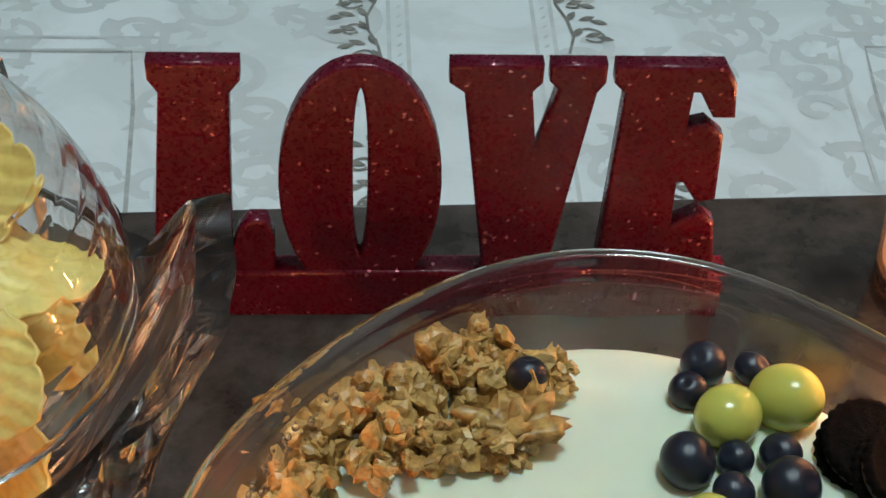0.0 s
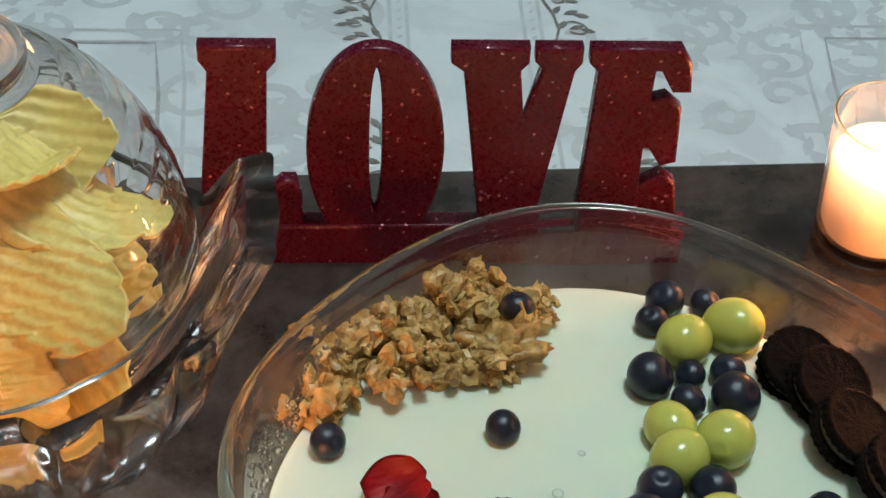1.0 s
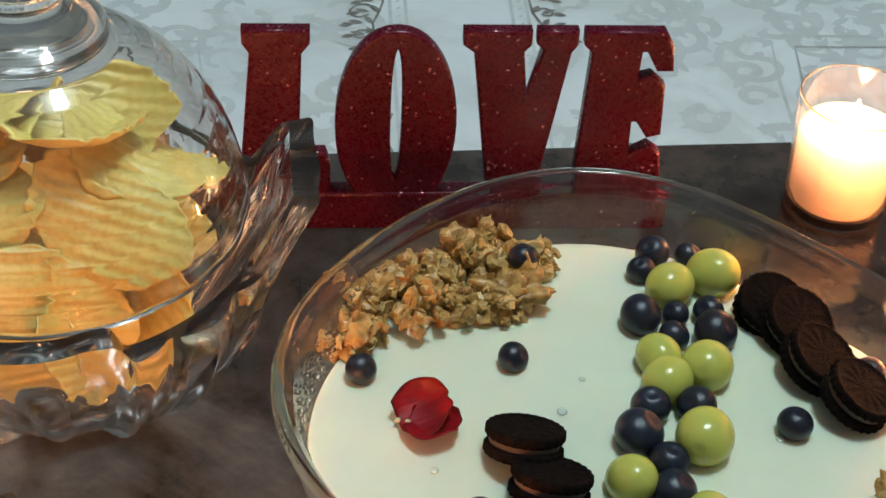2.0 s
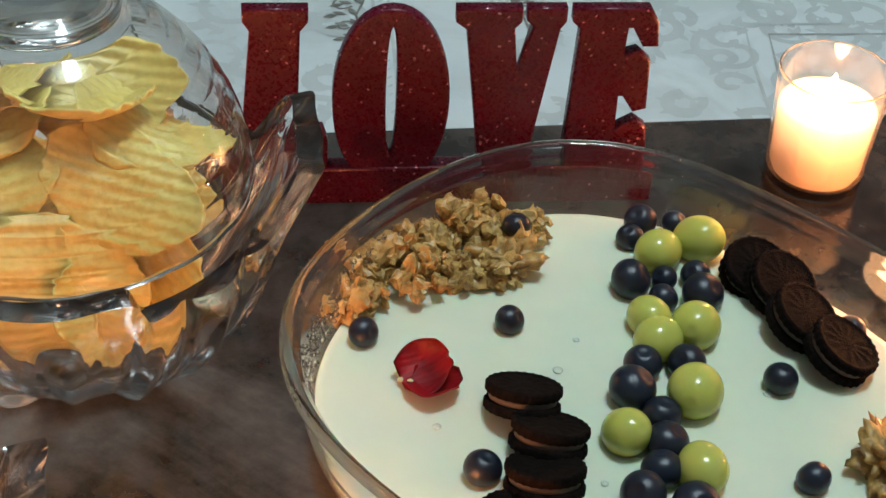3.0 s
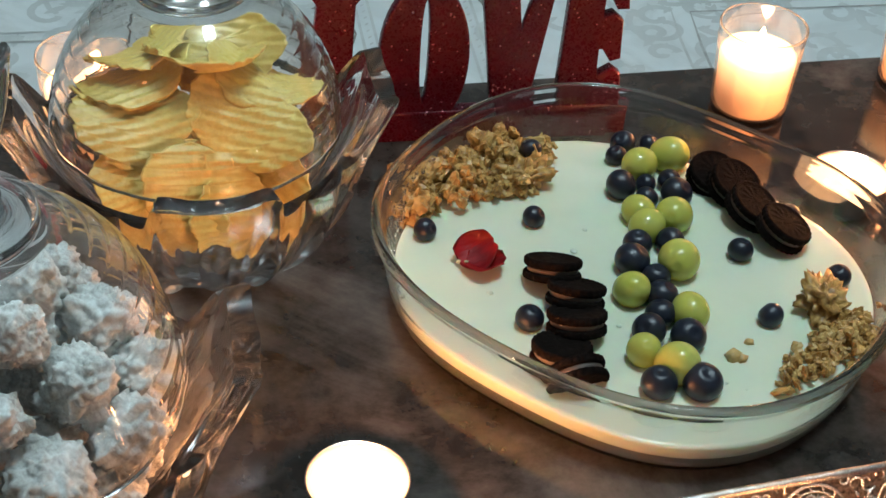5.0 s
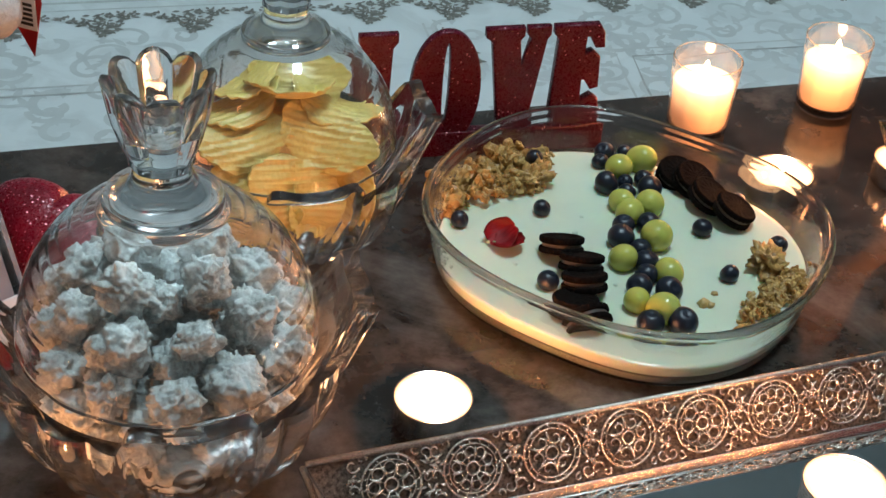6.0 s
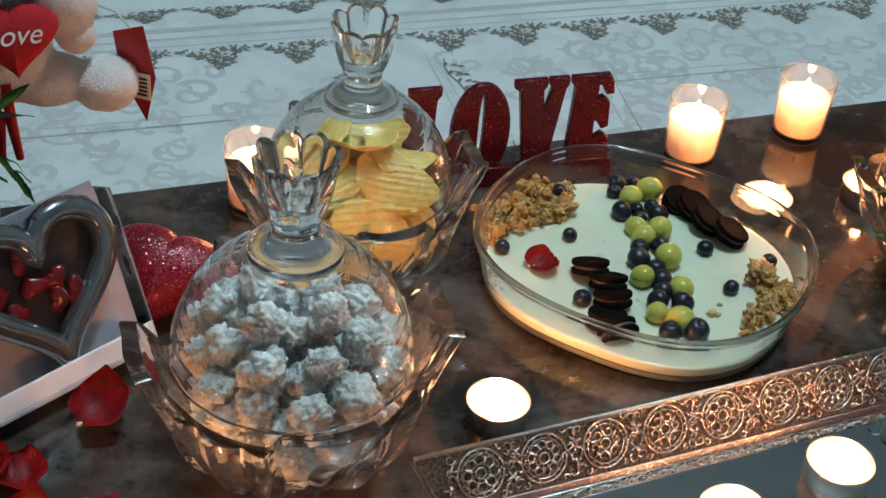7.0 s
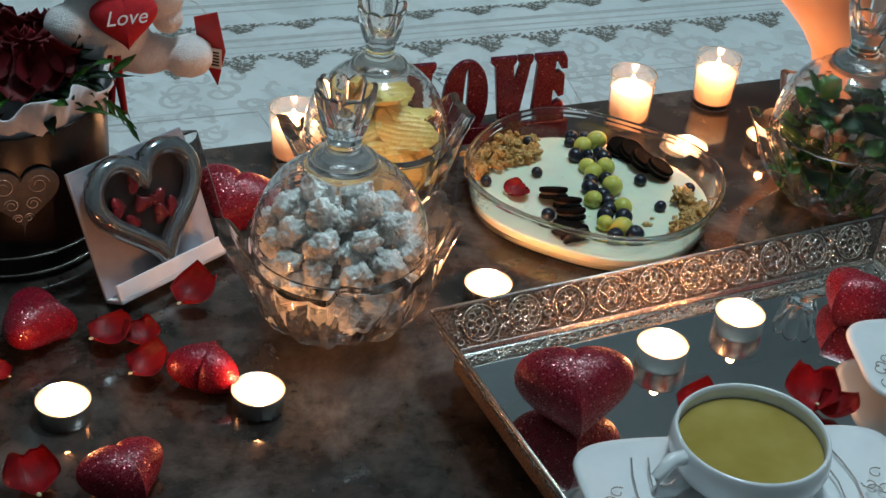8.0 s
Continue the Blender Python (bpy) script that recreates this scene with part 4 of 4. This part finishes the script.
# ---- clear heart box in its carton ----
def heart_box():
    O = Vector((-.3905, -.0840, .002))
    ex = (Vector((-.2935, -.0285, .002)) - O)
    W = ex.length
    ex.normalize()
    ey = Vector((-.033, .029, .092))
    H = ey.length + 0.004
    ey = (ey - ex * ey.dot(ex)).normalized()
    ez = ex.cross(ey)
    m = Matrix((ex, ey, ez)).transposed().to_4x4()
    m.translation = O
    t = thing("heart_gift_box", m, "white carton with a clear plastic heart box, leaning on a pot", "gift box")
    backing = mat_plain("grey_backing_card", (0.30, 0.30, 0.34), 0.35, 0.15, 40, 0.1)
    paper = mat_plain("white_carton", (0.72, 0.71, 0.74), 0.6, 0.05, 60, 0.1)
    plastic = mat_glass("clear_plastic", (0.95, 0.97, 1.0), 0.02, 1.22)
    moulded = mat_plain("moulded_plastic", (0.34, 0.37, 0.39), 0.04, 0.1, 40, 0.02, Metallic=0.92)
    red = mat_plain("red_sweet", (0.09, 0.002, 0.004), 0.18, 0.2, 120, 0.05)
    dark = mat_plain("dark_lining", (0.009, 0.006, 0.007), 0.35, 0.3, 60, 0.1)
    part("back_card", box(W, H, 0.003, 0.0008, at=(W / 2, H / 2, 0)), backing, t, smooth=False)
    part("front_lip", box(W, 0.0035, 0.020, 0.0008, at=(W / 2, 0.0018, 0.003)), paper, t, smooth=False)
    part("lip_fold", box(W, 0.016, 0.0025, 0.0008, at=(W / 2, 0.008, 0.0205)), paper, t, smooth=False)
    shell = part("plastic_sleeve", box(W - 0.002, H - 0.006, 0.0235, 0.002, at=(W / 2, H / 2 + 0.001, 0.0035)), mat_glass("thin_film", (1, 1, 1), 0.03, 1.05), t, "clear plastic sleeve")
    w = 0.093
    c = (W / 2, H / 2 + 0.006)
    rim = [(x + c[0], y + c[1]) for x, y in heart_outline(w)]
    ring = part("heart_rim", tube([(x, y, 0.0145) for x, y in rim + rim[:2]], 0.0078, 14), moulded, t, "glossy silvery plastic heart-shaped rim")
    bed = part("lining", filled_curve([heart_outline(w * 0.96)], 0.006, 0.0008), dark, t)
    bed.location = (c[0], c[1], 0.0065)
    rnd = random.Random(4)
    for k in range(7):
        a, r = k * 2.4 + rnd.random(), 0.029 * math.sqrt(rnd.random())
        o = part("heart_sweet", puffy_heart(0.0175, 0.008, k), red, t)
        o.matrix_basis = pose(c[0] + r * math.cos(a), c[1] + r * math.sin(a) * 0.8 + 0.002, 0.0125, rnd.uniform(-20, 20), rnd.uniform(-20, 20), rnd.uniform(0, 360))
    cover = part("clear_cover", filled_curve([heart_outline(w * 0.97)], 0.0012, 0.0003), plastic, t)
    cover.location = (c[0], c[1], 0.0195)
    clear(shell, cover)


heart_box()


# ---- flower box with roses ----
POT = (-0.4480, 0.0420)


def flower_box():
    t = thing("flower_box", pose(*POT, 0), "dark brown round box of red roses with a heart plaque", "flower box")
    brown = mat_plain("dark_brown_lacquer", (0.009, 0.005, 0.004), 0.34, 0.4, 40, 0.15)
    part("drum", lathe([(0.076, 0), (0.080, 0.001), (0.0805, 0.004), (0.0815, 0.128), (0.0808, 0.130), (0.0790, 0.129), (0.0780, 0.110), (0.03, 0.108)], 96), brown, t)
    for z in (0.006, 0.022):
        part("silver_band", lathe([(0.0806, z), (0.0818, z + 0.0004), (0.0818, z + 0.0018), (0.0806, z + 0.0022)], 96, close=True), M_SILVER, t, "thin silver band")
    tissue = mat_plain("white_tissue", (0.72, 0.70, 0.72), 0.8, 0.08, 50, 0.5)

    def ruff(a, r, z):
        k = r + (0.004 * math.sin(9 * a) + 0.003 * math.sin(23 * a)) * min(1, max(0, (z - 0.112) / 0.03))
        return (k * math.cos(a), k * math.sin(a), z + (0.006 * math.sin(5 * a + 1) + 0.004 * math.sin(13 * a)) * (1 if z > 0.13 else 0))
    part("tissue_collar", lathe([(0.0770, 0.112), (0.0785, 0.130), (0.0870, 0.154), (0.0855, 0.1545), (0.0770, 0.131), (0.0755, 0.112)], 128, ruff, close=True), tissue, t, "crumpled white tissue collar")
    # plaque: a raised heart with scroll relief, on the side turned to the room
    plate = part("heart_plaque", filled_curve([heart_outline(0.056)], 0.003, 0.0008), mat_plain("brushed_pewter", (0.09, 0.09, 0.095), 0.5, 0.25, 200, 0.4, Metallic=0.35), t, "engraved pewter heart plaque")
    mp = pose(0, 0, 0.078, 0, 0, 3) @ pose(0, -0.0832, 0, 90, 0, 0)
    plate.matrix_basis = mp
    for sx in (-1, 1):
        for k, (cx, cy, R) in enumerate(((0.013, 0.012, 0.009), (0.008, -0.004, 0.006), (0.004, -0.016, 0.004))):
            pts = [(sx * (cx + R * (1 - w / 14) * math.cos(w)), cy + R * (1 - w / 14) * math.sin(w), 0.0018) for w in (0.45 * i for i in range(22))]
            o = part("scroll", tube(pts, 0.0006, 6), M_SILVER, plate)
    rnd = random.Random(8)
    deep = mat_plain("dark_rose", (0.16, 0.003, 0.008), 0.6, 0.35, 80, 0.2)
    for x, y, z, s in ((-.035, -.030, .165, .034), (.020, -.022, .176, .034), (-.010, .025, .180, .034), (.040, .030, .168, .030), (-.05, .02, .165, .030), (-.030, -.062, .150, .022)):
        rose = thing("rose", pose(POT[0] + x, POT[1] + y, z), "dark red rose bloom in a round box", "rose", "roses in the box")
        core = tube([(0, 0, -0.05), (0, 0, -0.012)], 0.002, 6)
        part("stem", core, M_LEAF_DARK, rose)
        for k in range(16):
            ring = k // 4
            a = k * 2.4
            bm = petal_bm(s * (0.75 + 0.16 * ring), 0.55, -0.25, k)
            o = part("petal", bm, deep, rose)
            o.matrix_basis = pose(0, 0, -0.004 * ring, 0, 0, math.degrees(a)) @ pose(0, -s * (0.08 + 0.15 * ring), 0, 68 - 13 * ring, 0, 0) @ pose(0, 0, 0, 0, 0, 180) @ Matrix.Translation((0, 0.3 * s, 0))
    for k in range(34):
        a = rnd.uniform(-2.6, 0.9)
        r = rnd.uniform(0.03, 0.074)
        o = part("leaf_sprig", leaf_bm(rnd.uniform(0.030, 0.055), rnd.uniform(0.007, 0.014), rnd.uniform(-0.5, 0.1), k), M_LEAF_DARK if k % 3 else M_LEAF, None)
        o.matrix_world = pose(POT[0] + r * math.cos(a), POT[1] + r * math.sin(a), rnd.uniform(0.125, 0.150), rnd.uniform(10, 70), 0, math.degrees(a) - 90 + rnd.uniform(-50, 50))
        tagged(o, "pointed dark green leaf among red roses", "leaf", "leaves of the bouquet")
    # one long sprig hanging over the side
    sprig = thing("hanging_sprig", pose(POT[0], POT[1], 0), "long thin green sprig hanging over a flower box", "sprig")
    path = [(.045, -.045, .138), (.066, -.045, .142), (.082, -.040, .128), (.090, -.036, .108)]
    part("stem", tube(path, [.0012, .0012, .001, .0006], 6), M_LEAF, sprig)
    for k in range(12):
        u = k / 11 * 2.99
        p = Vector(path[int(u)]).lerp(Vector(path[int(u) + 1]), u % 1)
        part("leaflet", leaf_bm(0.020, 0.005, -0.3, k), M_LEAF, sprig).matrix_basis = pose(p.x, p.y, p.z, -30, 0, -60 - (k % 2) * 70)


flower_box()


# ---- plush bear with a heart cushion ----
def plush():
    fur = Nodes("white_plush").put(Roughness=0.95)
    fur.bsdf.inputs["Sheen Weight"].default_value = 0.6
    fur.color(fur.ramp(fur.noise(260, 6, 0.7).outputs[0], (0.3, (0.74, 0.74, 0.73)), (0.7, (0.90, 0.90, 0.89))))
    fur.bump(fur.noise(700, 4).outputs[0], 0.9, 0.002)
    bm = bmesh.new()
    for x, y, z, r, sq in ((-.362, .072, .160, .036, (1, .85, 1.1)), (-.356, .072, .222, .034, (1, .9, .95)), (-.297, .058, .136, .0195, (1.05, 1, .9)), (-.330, .064, .138, .018, (1.5, 1, .9)),
                           (-.3125, .060, .170, .0125, (1, 1, 1)), (-.318, .064, .190, .020, (1.0, .9, 1.1)), (-.392, .055, .172, .018, (1, 1, 1)), (-.385, .075, .252, .013, (1, .7, 1)), (-.326, .075, .252, .013, (1, .7, 1))):
        merge(bm, lump(r, x * 100, 0.05, 3, 4, sq), Matrix.Translation((x, y, z)))
    bear = solo("plush_bear", bm, fur.mat, pose(0, 0, 0), "small white plush toy bear sitting on the flower box", "plush toy")
    skin = bear.modifiers.new("one_skin", "REMESH")
    skin.mode, skin.voxel_size, skin.use_smooth_shade = "VOXEL", 0.0022, True
    red = mat_plain("red_plush", (0.45, 0.008, 0.015), 0.9, 0.2, 300, 0.6)
    m = look((-.349, .040, .178), (-.42, -.9, .62)) @ pose(0, 0, 0, 0, 180, 0) @ pose(0, 0, 0, 0, 0, 4)
    c = thing("heart_cushion", m, "small red plush heart cushion lettered Love in white", "cushion")
    b = part("cushion", puffy_heart(0.053, 0.026, 3), red, c)
    cu = bpy.data.curves.new("lettering", "FONT")
    cu.body, cu.size, cu.extrude, cu.shear, cu.align_x = "Love", 0.0165, 0.0004, 0.35, "CENTER"
    tmp = bpy.data.objects.new("lettering", cu)
    scene.collection.objects.link(tmp)
    me = bpy.data.meshes.new_from_object(tmp.evaluated_get(bpy.context.evaluated_depsgraph_get()))
    bpy.data.objects.remove(tmp)
    ob = mesh_part("lettering", me, mat_plain("white_thread", (0.85, 0.82, 0.8), 0.7), c, pose(0.0, -0.001, 0.0132))
    ob["label"] = "white lettering that reads Love"
    for k, (x, z) in enumerate(((-.3625, .150), (-.3560, .148))):
        solo("ribbon", tube([(x, .044, z), (x + .001, .042, z - .025), (x + .004 * k, .044, z - .052)], [.0030, .0034, .0026], 8), red, pose(0, 0, 0), "red satin ribbon hanging over the flower box", "ribbon", "red ribbons")
    tag = thing("paper_tag", pose(-.2800, .0600, .1400, 0, 0, -34), "red paper tag with a small printed panel", "tag")
    tagm = mat_plain("red_card", (0.35, 0.012, 0.015), 0.4, 0.1, 60, 0.05)
    card = filled_curve([[(-.012, .026), (.008, .034), (.015, .000), (.008, -.032), (-.008, -.004)]], 0.0008, 0.0002)
    part("card", card, tagm, tag, smooth=False).matrix_basis = pose(0, 0, 0, 90, 0, 0)
    white = mat_plain("white_print", (0.7, 0.7, 0.68), 0.6)
    part("panel", box(0.0115, 0.0006, 0.018, 0, at=(0.0065, -0.0016, -0.016)), white, tag, smooth=False)
    for k in range(5):
        part("bar", box(0.0075, 0.0003, 0.0016, 0, at=(0.0065, -0.0021, -0.0135 + 0.0028 * k)), M_DARK, tag, smooth=False)
    part("string", tube([(0, 0, 0.030), (-0.012, 0.006, 0.036), (-0.030, 0.01, 0.036)], 0.0007, 6), white, tag)


plush()


# ---- tea cup and saucers ----
def porcelain():
    n = Nodes("white_porcelain").put(Roughness=0.12)
    n.color(n.ramp(n.noise(20, 3).outputs[0], (0.3, (0.72, 0.75, 0.77)), (0.7, (0.80, 0.82, 0.83))))
    return n.mat


M_PORCELAIN = porcelain()


def saucer(m, label):
    t = thing("saucer", m @ Matrix.Diagonal((1, 1, 1.75, 1)), label, "saucer", "saucers")

    def sq(a, r, z):
        c, s = math.cos(a), math.sin(a)
        k = r / (abs(c / 1.14) ** 5 + abs(s / 0.52) ** 5) ** 0.2 if r > 0.045 else r
        return (k * c, k * s, z + 0.003 * abs(c) ** 3 * (r / 0.1) ** 2)
    part("plate", lathe([(0.030, 0.0), (0.034, 0.0005), (0.055, 0.0020), (0.095, 0.0065), (0.1000, 0.0078), (0.0990, 0.0094), (0.094, 0.0088), (0.055, 0.0045), (0.034, 0.0036), (0.01, 0.0036)], 160, sq), M_PORCELAIN, t)
    for sx in (-1, 1):
        for k in range(9):
            x, y = sx * (0.082 + 0.008 * (k % 3)), -0.030 + 0.008 * (k // 3) + 0.014 * (k % 2)
            pts = [(x + 0.0060 * (1 - w / 8) * math.cos(w + k), y + 0.0060 * (1 - w / 8) * math.sin(w + k), 0.0102 + 0.0014 * (abs(x) - 0.082) / 0.02) for w in (0.5 * i for i in range(12))]
            part("silver_scroll", tube(pts, 0.0004, 5), M_SILVER, t)
        for x in (0.060, 0.072):
            part("silver_line", tube([(sx * (x + 0.004 * math.cos(v * 60)), v, 0.0078 + 0.0006 * (x - 0.06) / 0.012) for v in (-0.036, -0.018, 0, 0.018, 0.036)], 0.0005, 5), M_SILVER, t)
    return t


def cup():
    x, y = -0.0160, -0.4150
    saucer(pose(-.0220, -.4320, TRAY_Z, 0, 0, -8), "white square porcelain saucer with silver scrolls on a tray")
    saucer(pose(0.2300, -.3600, TRAY_Z, 0, 0, -15), "white porcelain saucer with silver scrolls at the tray end")
    t = thing("tea_cup", pose(x, y, TRAY_Z + 0.0066, 0, 0, 0), "white porcelain cup of pale yellow tea on a saucer", "cup")
    part("body", lathe([(0.026, 0.0), (0.030, 0.0006), (0.040, 0.006), (0.0500, 0.016), (0.0535, 0.026), (0.0528, 0.034), (0.0515, 0.0395), (0.0505, 0.0408), (0.0490, 0.0402), (0.0485, 0.036), (0.0495, 0.026), (0.0460, 0.016), (0.036, 0.007), (0.01, 0.005)], 96), M_PORCELAIN, t)
    tea = Nodes("pale_tea").put(Roughness=0.04)
    tea.color(tea.ramp(tea.noise(20, 3).outputs[0], (0.3, (0.30, 0.215, 0.035)), (0.7, (0.42, 0.32, 0.085))))
    part("tea", lathe([(0.0440, 0.014), (0.0470, 0.0202), (0.0488, 0.0290), (0.0484, 0.0296), (0.030, 0.0294), (0.01, 0.0294)], 64), tea.mat, t, "pale yellow-green tea")
    pts = [(-.049, -.004, .033), (-.062, -.008, .036), (-.073, -.012, .028), (-.071, -.012, .015), (-.058, -.008, .009), (-.046, -.004, .012)]
    part("handle", tube(pts, [.0055, .005, .0045, .0045, .0048, .0055], 14), M_PORCELAIN, t)


cup()


# ---- curved vase at the table end ----
def vase():
    n = Nodes("frosted_peach_glass").put(Roughness=0.3)
    n.bsdf.inputs["Subsurface Weight"].default_value = 0.4
    n.bsdf.inputs["Subsurface Radius"].default_value = (0.02, 0.012, 0.008)
    n.color(n.ramp(n.noise(12, 4).outputs[0], (0.3, (0.74, 0.42, 0.27)), (0.7, (0.82, 0.55, 0.40))))
    path = [(.372, .085, 0), (.370, .085, .02), (.366, .085, .05), (.358, .085, .08), (.344, .085, .11), (.322, .085, .145), (.296, .085, .18), (.268, .085, .215)]
    t = thing("vase", pose(0, 0, 0), "tall curved frosted peach vase with a dark twig print", "vase")
    part("body", tube(path, [.036, .037, .038, .039, .043, .049, .056, .062], 48), n.mat, t)
    dark = mat_plain("printed_twig", (0.10, 0.045, 0.02), 0.4, 0.3, 200, 0.1)
    rnd = random.Random(3)
    for k in range(9):
        z = rnd.uniform(.05, .115)
        i = max(j for j in range(len(path)) if path[j][2] <= z)
        u = (z - path[i][2]) / (path[i + 1][2] - path[i][2])
        c = Vector(path[i]).lerp(Vector(path[i + 1]), u)
        R = 0.0395 + 0.004 * max(0, (z - .08) / .03)
        pts = []
        a = -2.2 + rnd.uniform(0, 1.2)
        for j in range(6):
            pts.append((c.x + R * math.cos(a), c.y + R * math.sin(a), z))
            a += rnd.uniform(0.02, 0.09)
            z += rnd.uniform(-.004, .005)
        part("twig", tube(pts, 0.0006, 5), dark, t)


vase()


# ---- printed ornaments on the floor ----
M_PRINT = mat_plain("brown_print", (0.22, 0.21, 0.185), 0.45, 0.5, 120, 0.05)
M_PRINT_MID = mat_plain("taupe_print", (0.40, 0.41, 0.395), 0.45, 0.3, 120, 0.05)
M_PRINT_PALE = mat_plain("grey_print", (0.56, 0.585, 0.57), 0.45, 0.15, 60, 0.05)


def flat_leaf(bm, x, y, length, width, turn, step=2.0e-7):
    h = len(bm.faces) * step
    n = 7
    pts = [(length * (i / n), width / 2 * math.sin(math.pi * i / n)) for i in range(n + 1)]
    pts += [(p[0], -p[1]) for p in pts[-2:0:-1]]
    c, s = math.cos(turn), math.sin(turn)
    bm.faces.new([bm.verts.new((x + p[0] * c - p[1] * s, y + p[0] * s + p[1] * c, h)) for p in pts])


def ribbon(bm, pts, w, step=2.0e-7):
    prev = None
    h = len(bm.faces) * step
    for i, p in enumerate(pts):
        a, b = pts[max(0, i - 1)], pts[min(len(pts) - 1, i + 1)]
        d = Vector((b[0] - a[0], b[1] - a[1], 0)).normalized()
        q = (bm.verts.new((p[0] - d.y * w / 2, p[1] + d.x * w / 2, h + i * step)), bm.verts.new((p[0] + d.y * w / 2, p[1] - d.x * w / 2, h + i * step)))
        if prev:
            bm.faces.new((prev[0], prev[1], q[1], q[0]))
        prev = q


def printed(name, bm, material, x=0.0, y=0.0, turn=0.0, lift=0.0006):
    o = part(name, bm, material, FLOOR, smooth=False)
    o.matrix_basis = pose(x, y, 0.05 + lift, 0, 0, turn)
    return o


def floor_print():
    rnd = random.Random(77)
    # scalloped lace: a row of triangles that point to the table
    lace = bmesh.new()
    for k in range(130):
        v = rnd.random() ** 1.25
        u = rnd.uniform(-1, 1) * (1 - v) * 0.98
        flat_leaf(lace, u * 0.039, 0.010 - v * 0.038, rnd.uniform(0.005, 0.010), rnd.uniform(0.0022, 0.004), rnd.uniform(0, 6.28))
    first = printed("lace_motif", lace, M_PRINT, -0.62, 0.565)
    for row, (y, x0) in enumerate(((0.565, -0.62), (0.655, -0.60))):
        for k in range(16 if row == 0 else 15):
            if row == 0 and k == 0:
                continue
            mesh_part("lace_motif", first.data, M_PRINT, FLOOR, pose(x0 + 0.079 * k, y, 0.0506, 0, 0, rnd.uniform(-4, 4)) @ Matrix.Diagonal((1, 1 if row == 0 else 0.6, 1, 1)))
    for y, w in ((0.600, 0.004), (0.618, 0.009), (0.585, 0.002), (0.440, 0.003), (0.452, 0.0015), (0.70, 0.004), (0.72, 0.01), (0.80, 0.004)):
        bm = bmesh.new()
        for a, b in (((-0.75, -0.14),) if y < 0.5 else ((-0.75, 0.62),)):
            ribbon(bm, [(a + (b - a) * i / 20, y + 0.0006 * math.sin(i)) for i in range(21)], w)
        printed("printed_line", bm, M_PRINT_PALE, lift=0.0004)
    # framed corners
    for sx, ox, oy in ((1, -0.137, 0.452), (-1, 0.222, 0.462)):
        for d, mt in ((0.0, M_PRINT_PALE), (0.013, M_PRINT_MID)):
            bm = bmesh.new()
            ribbon(bm, [(ox - sx * 0.2 - sx * d, oy - d), (ox - sx * d, oy - d), (ox - sx * d + sx * 0.006, oy - d - 0.05), (ox - sx * d + sx * 0.012, oy - 0.16)], 0.0022)
            printed("printed_line", bm, mt, lift=0.0005)
    # the band that runs up to the table edge
    for x, dx in ((-0.018, 0.0), (0.060, 0.012)):
        for off in (0, 0.010):
            bm = bmesh.new()
            ribbon(bm, [(x + off - (0.5 - y) * dx * 3 * 0.3, y) for y in (0.16, 0.25, 0.34, 0.42, 0.53)], 0.0022)
            printed("printed_line", bm, M_PRINT_PALE, lift=0.0005)
        bm = bmesh.new()
        for k in range(40):
            y = 0.16 + k * 0.0092
            flat_leaf(bm, x + 0.004 - (0.5 - y) * dx * 0.9, y, 0.005, 0.0018, 0.9)
        printed("printed_stitch", bm, M_PRINT_PALE, lift=0.0005)
    # brown vines beside the band
    def vine(x, y0, y1, side, count):
        bm = bmesh.new()
        stem = []
        for k in range(count):
            y = y0 + (y1 - y0) * k / (count - 1)
            stem.append((x + 0.004 * math.sin(k * 1.3), y))
        ribbon(bm, stem, 0.0016)
        for k in range(1, count - 1):
            cx, cy = stem[k]
            R = 0.006 + 0.005 * math.sin(k * 2.2) ** 2
            if k % 2:
                pts = [(cx - side * (0.004 + R * (1 - math.cos(w)) * (1 - w / 9)), cy + R * math.sin(w + 0.4) * (1 - w / 9)) for w in (0.4 * i for i in range(14))]
                ribbon(bm, pts, 0.0016)
            for j in range(3):
                flat_leaf(bm, cx - side * 0.006 * j, cy, 0.010, 0.0042, math.pi / 2 + side * (0.5 + 0.7 * j))
        printed("vine_motif", bm, M_PRINT, lift=0.0007)
    vine(-0.026, 0.420, 0.515, 1, 8)
    vine(-0.022, 0.300, 0.375, 1, 6)
    vine(0.076, 0.440, 0.520, -1, 6)
    vine(0.10, 0.30, 0.36, -1, 5)
    # pale damask scrolls
    bm = bmesh.new()
    for k in range(380):
        x, y = rnd.uniform(-0.65, 0.65), rnd.uniform(0.19, 0.53)
        if -0.03 < x < 0.075:
            continue
        s, ph, dr = rnd.uniform(0.012, 0.03), rnd.random() * 6.28, rnd.choice((-1, 1))
        pts = [(x + s * (1 - w / 7) * math.cos(ph + dr * w), y + s * (1 - w / 7) * math.sin(ph + dr * w)) for w in (0.35 * i for i in range(17))]
        ribbon(bm, pts, rnd.uniform(0.0040, 0.0085), 3e-8)
        for j in range(3):
            flat_leaf(bm, x + s * 0.5 * math.cos(ph + j), y + s * 0.5 * math.sin(ph + j), s * 0.75, s * 0.24, ph + dr * (0.4 + j * 0.75), 3e-8)
    printed("damask_scrolls", bm, mat_plain("damask_grey", (0.585, 0.615, 0.605), 0.42, 0.08, 40, 0.03), lift=0.0002)


floor_print()
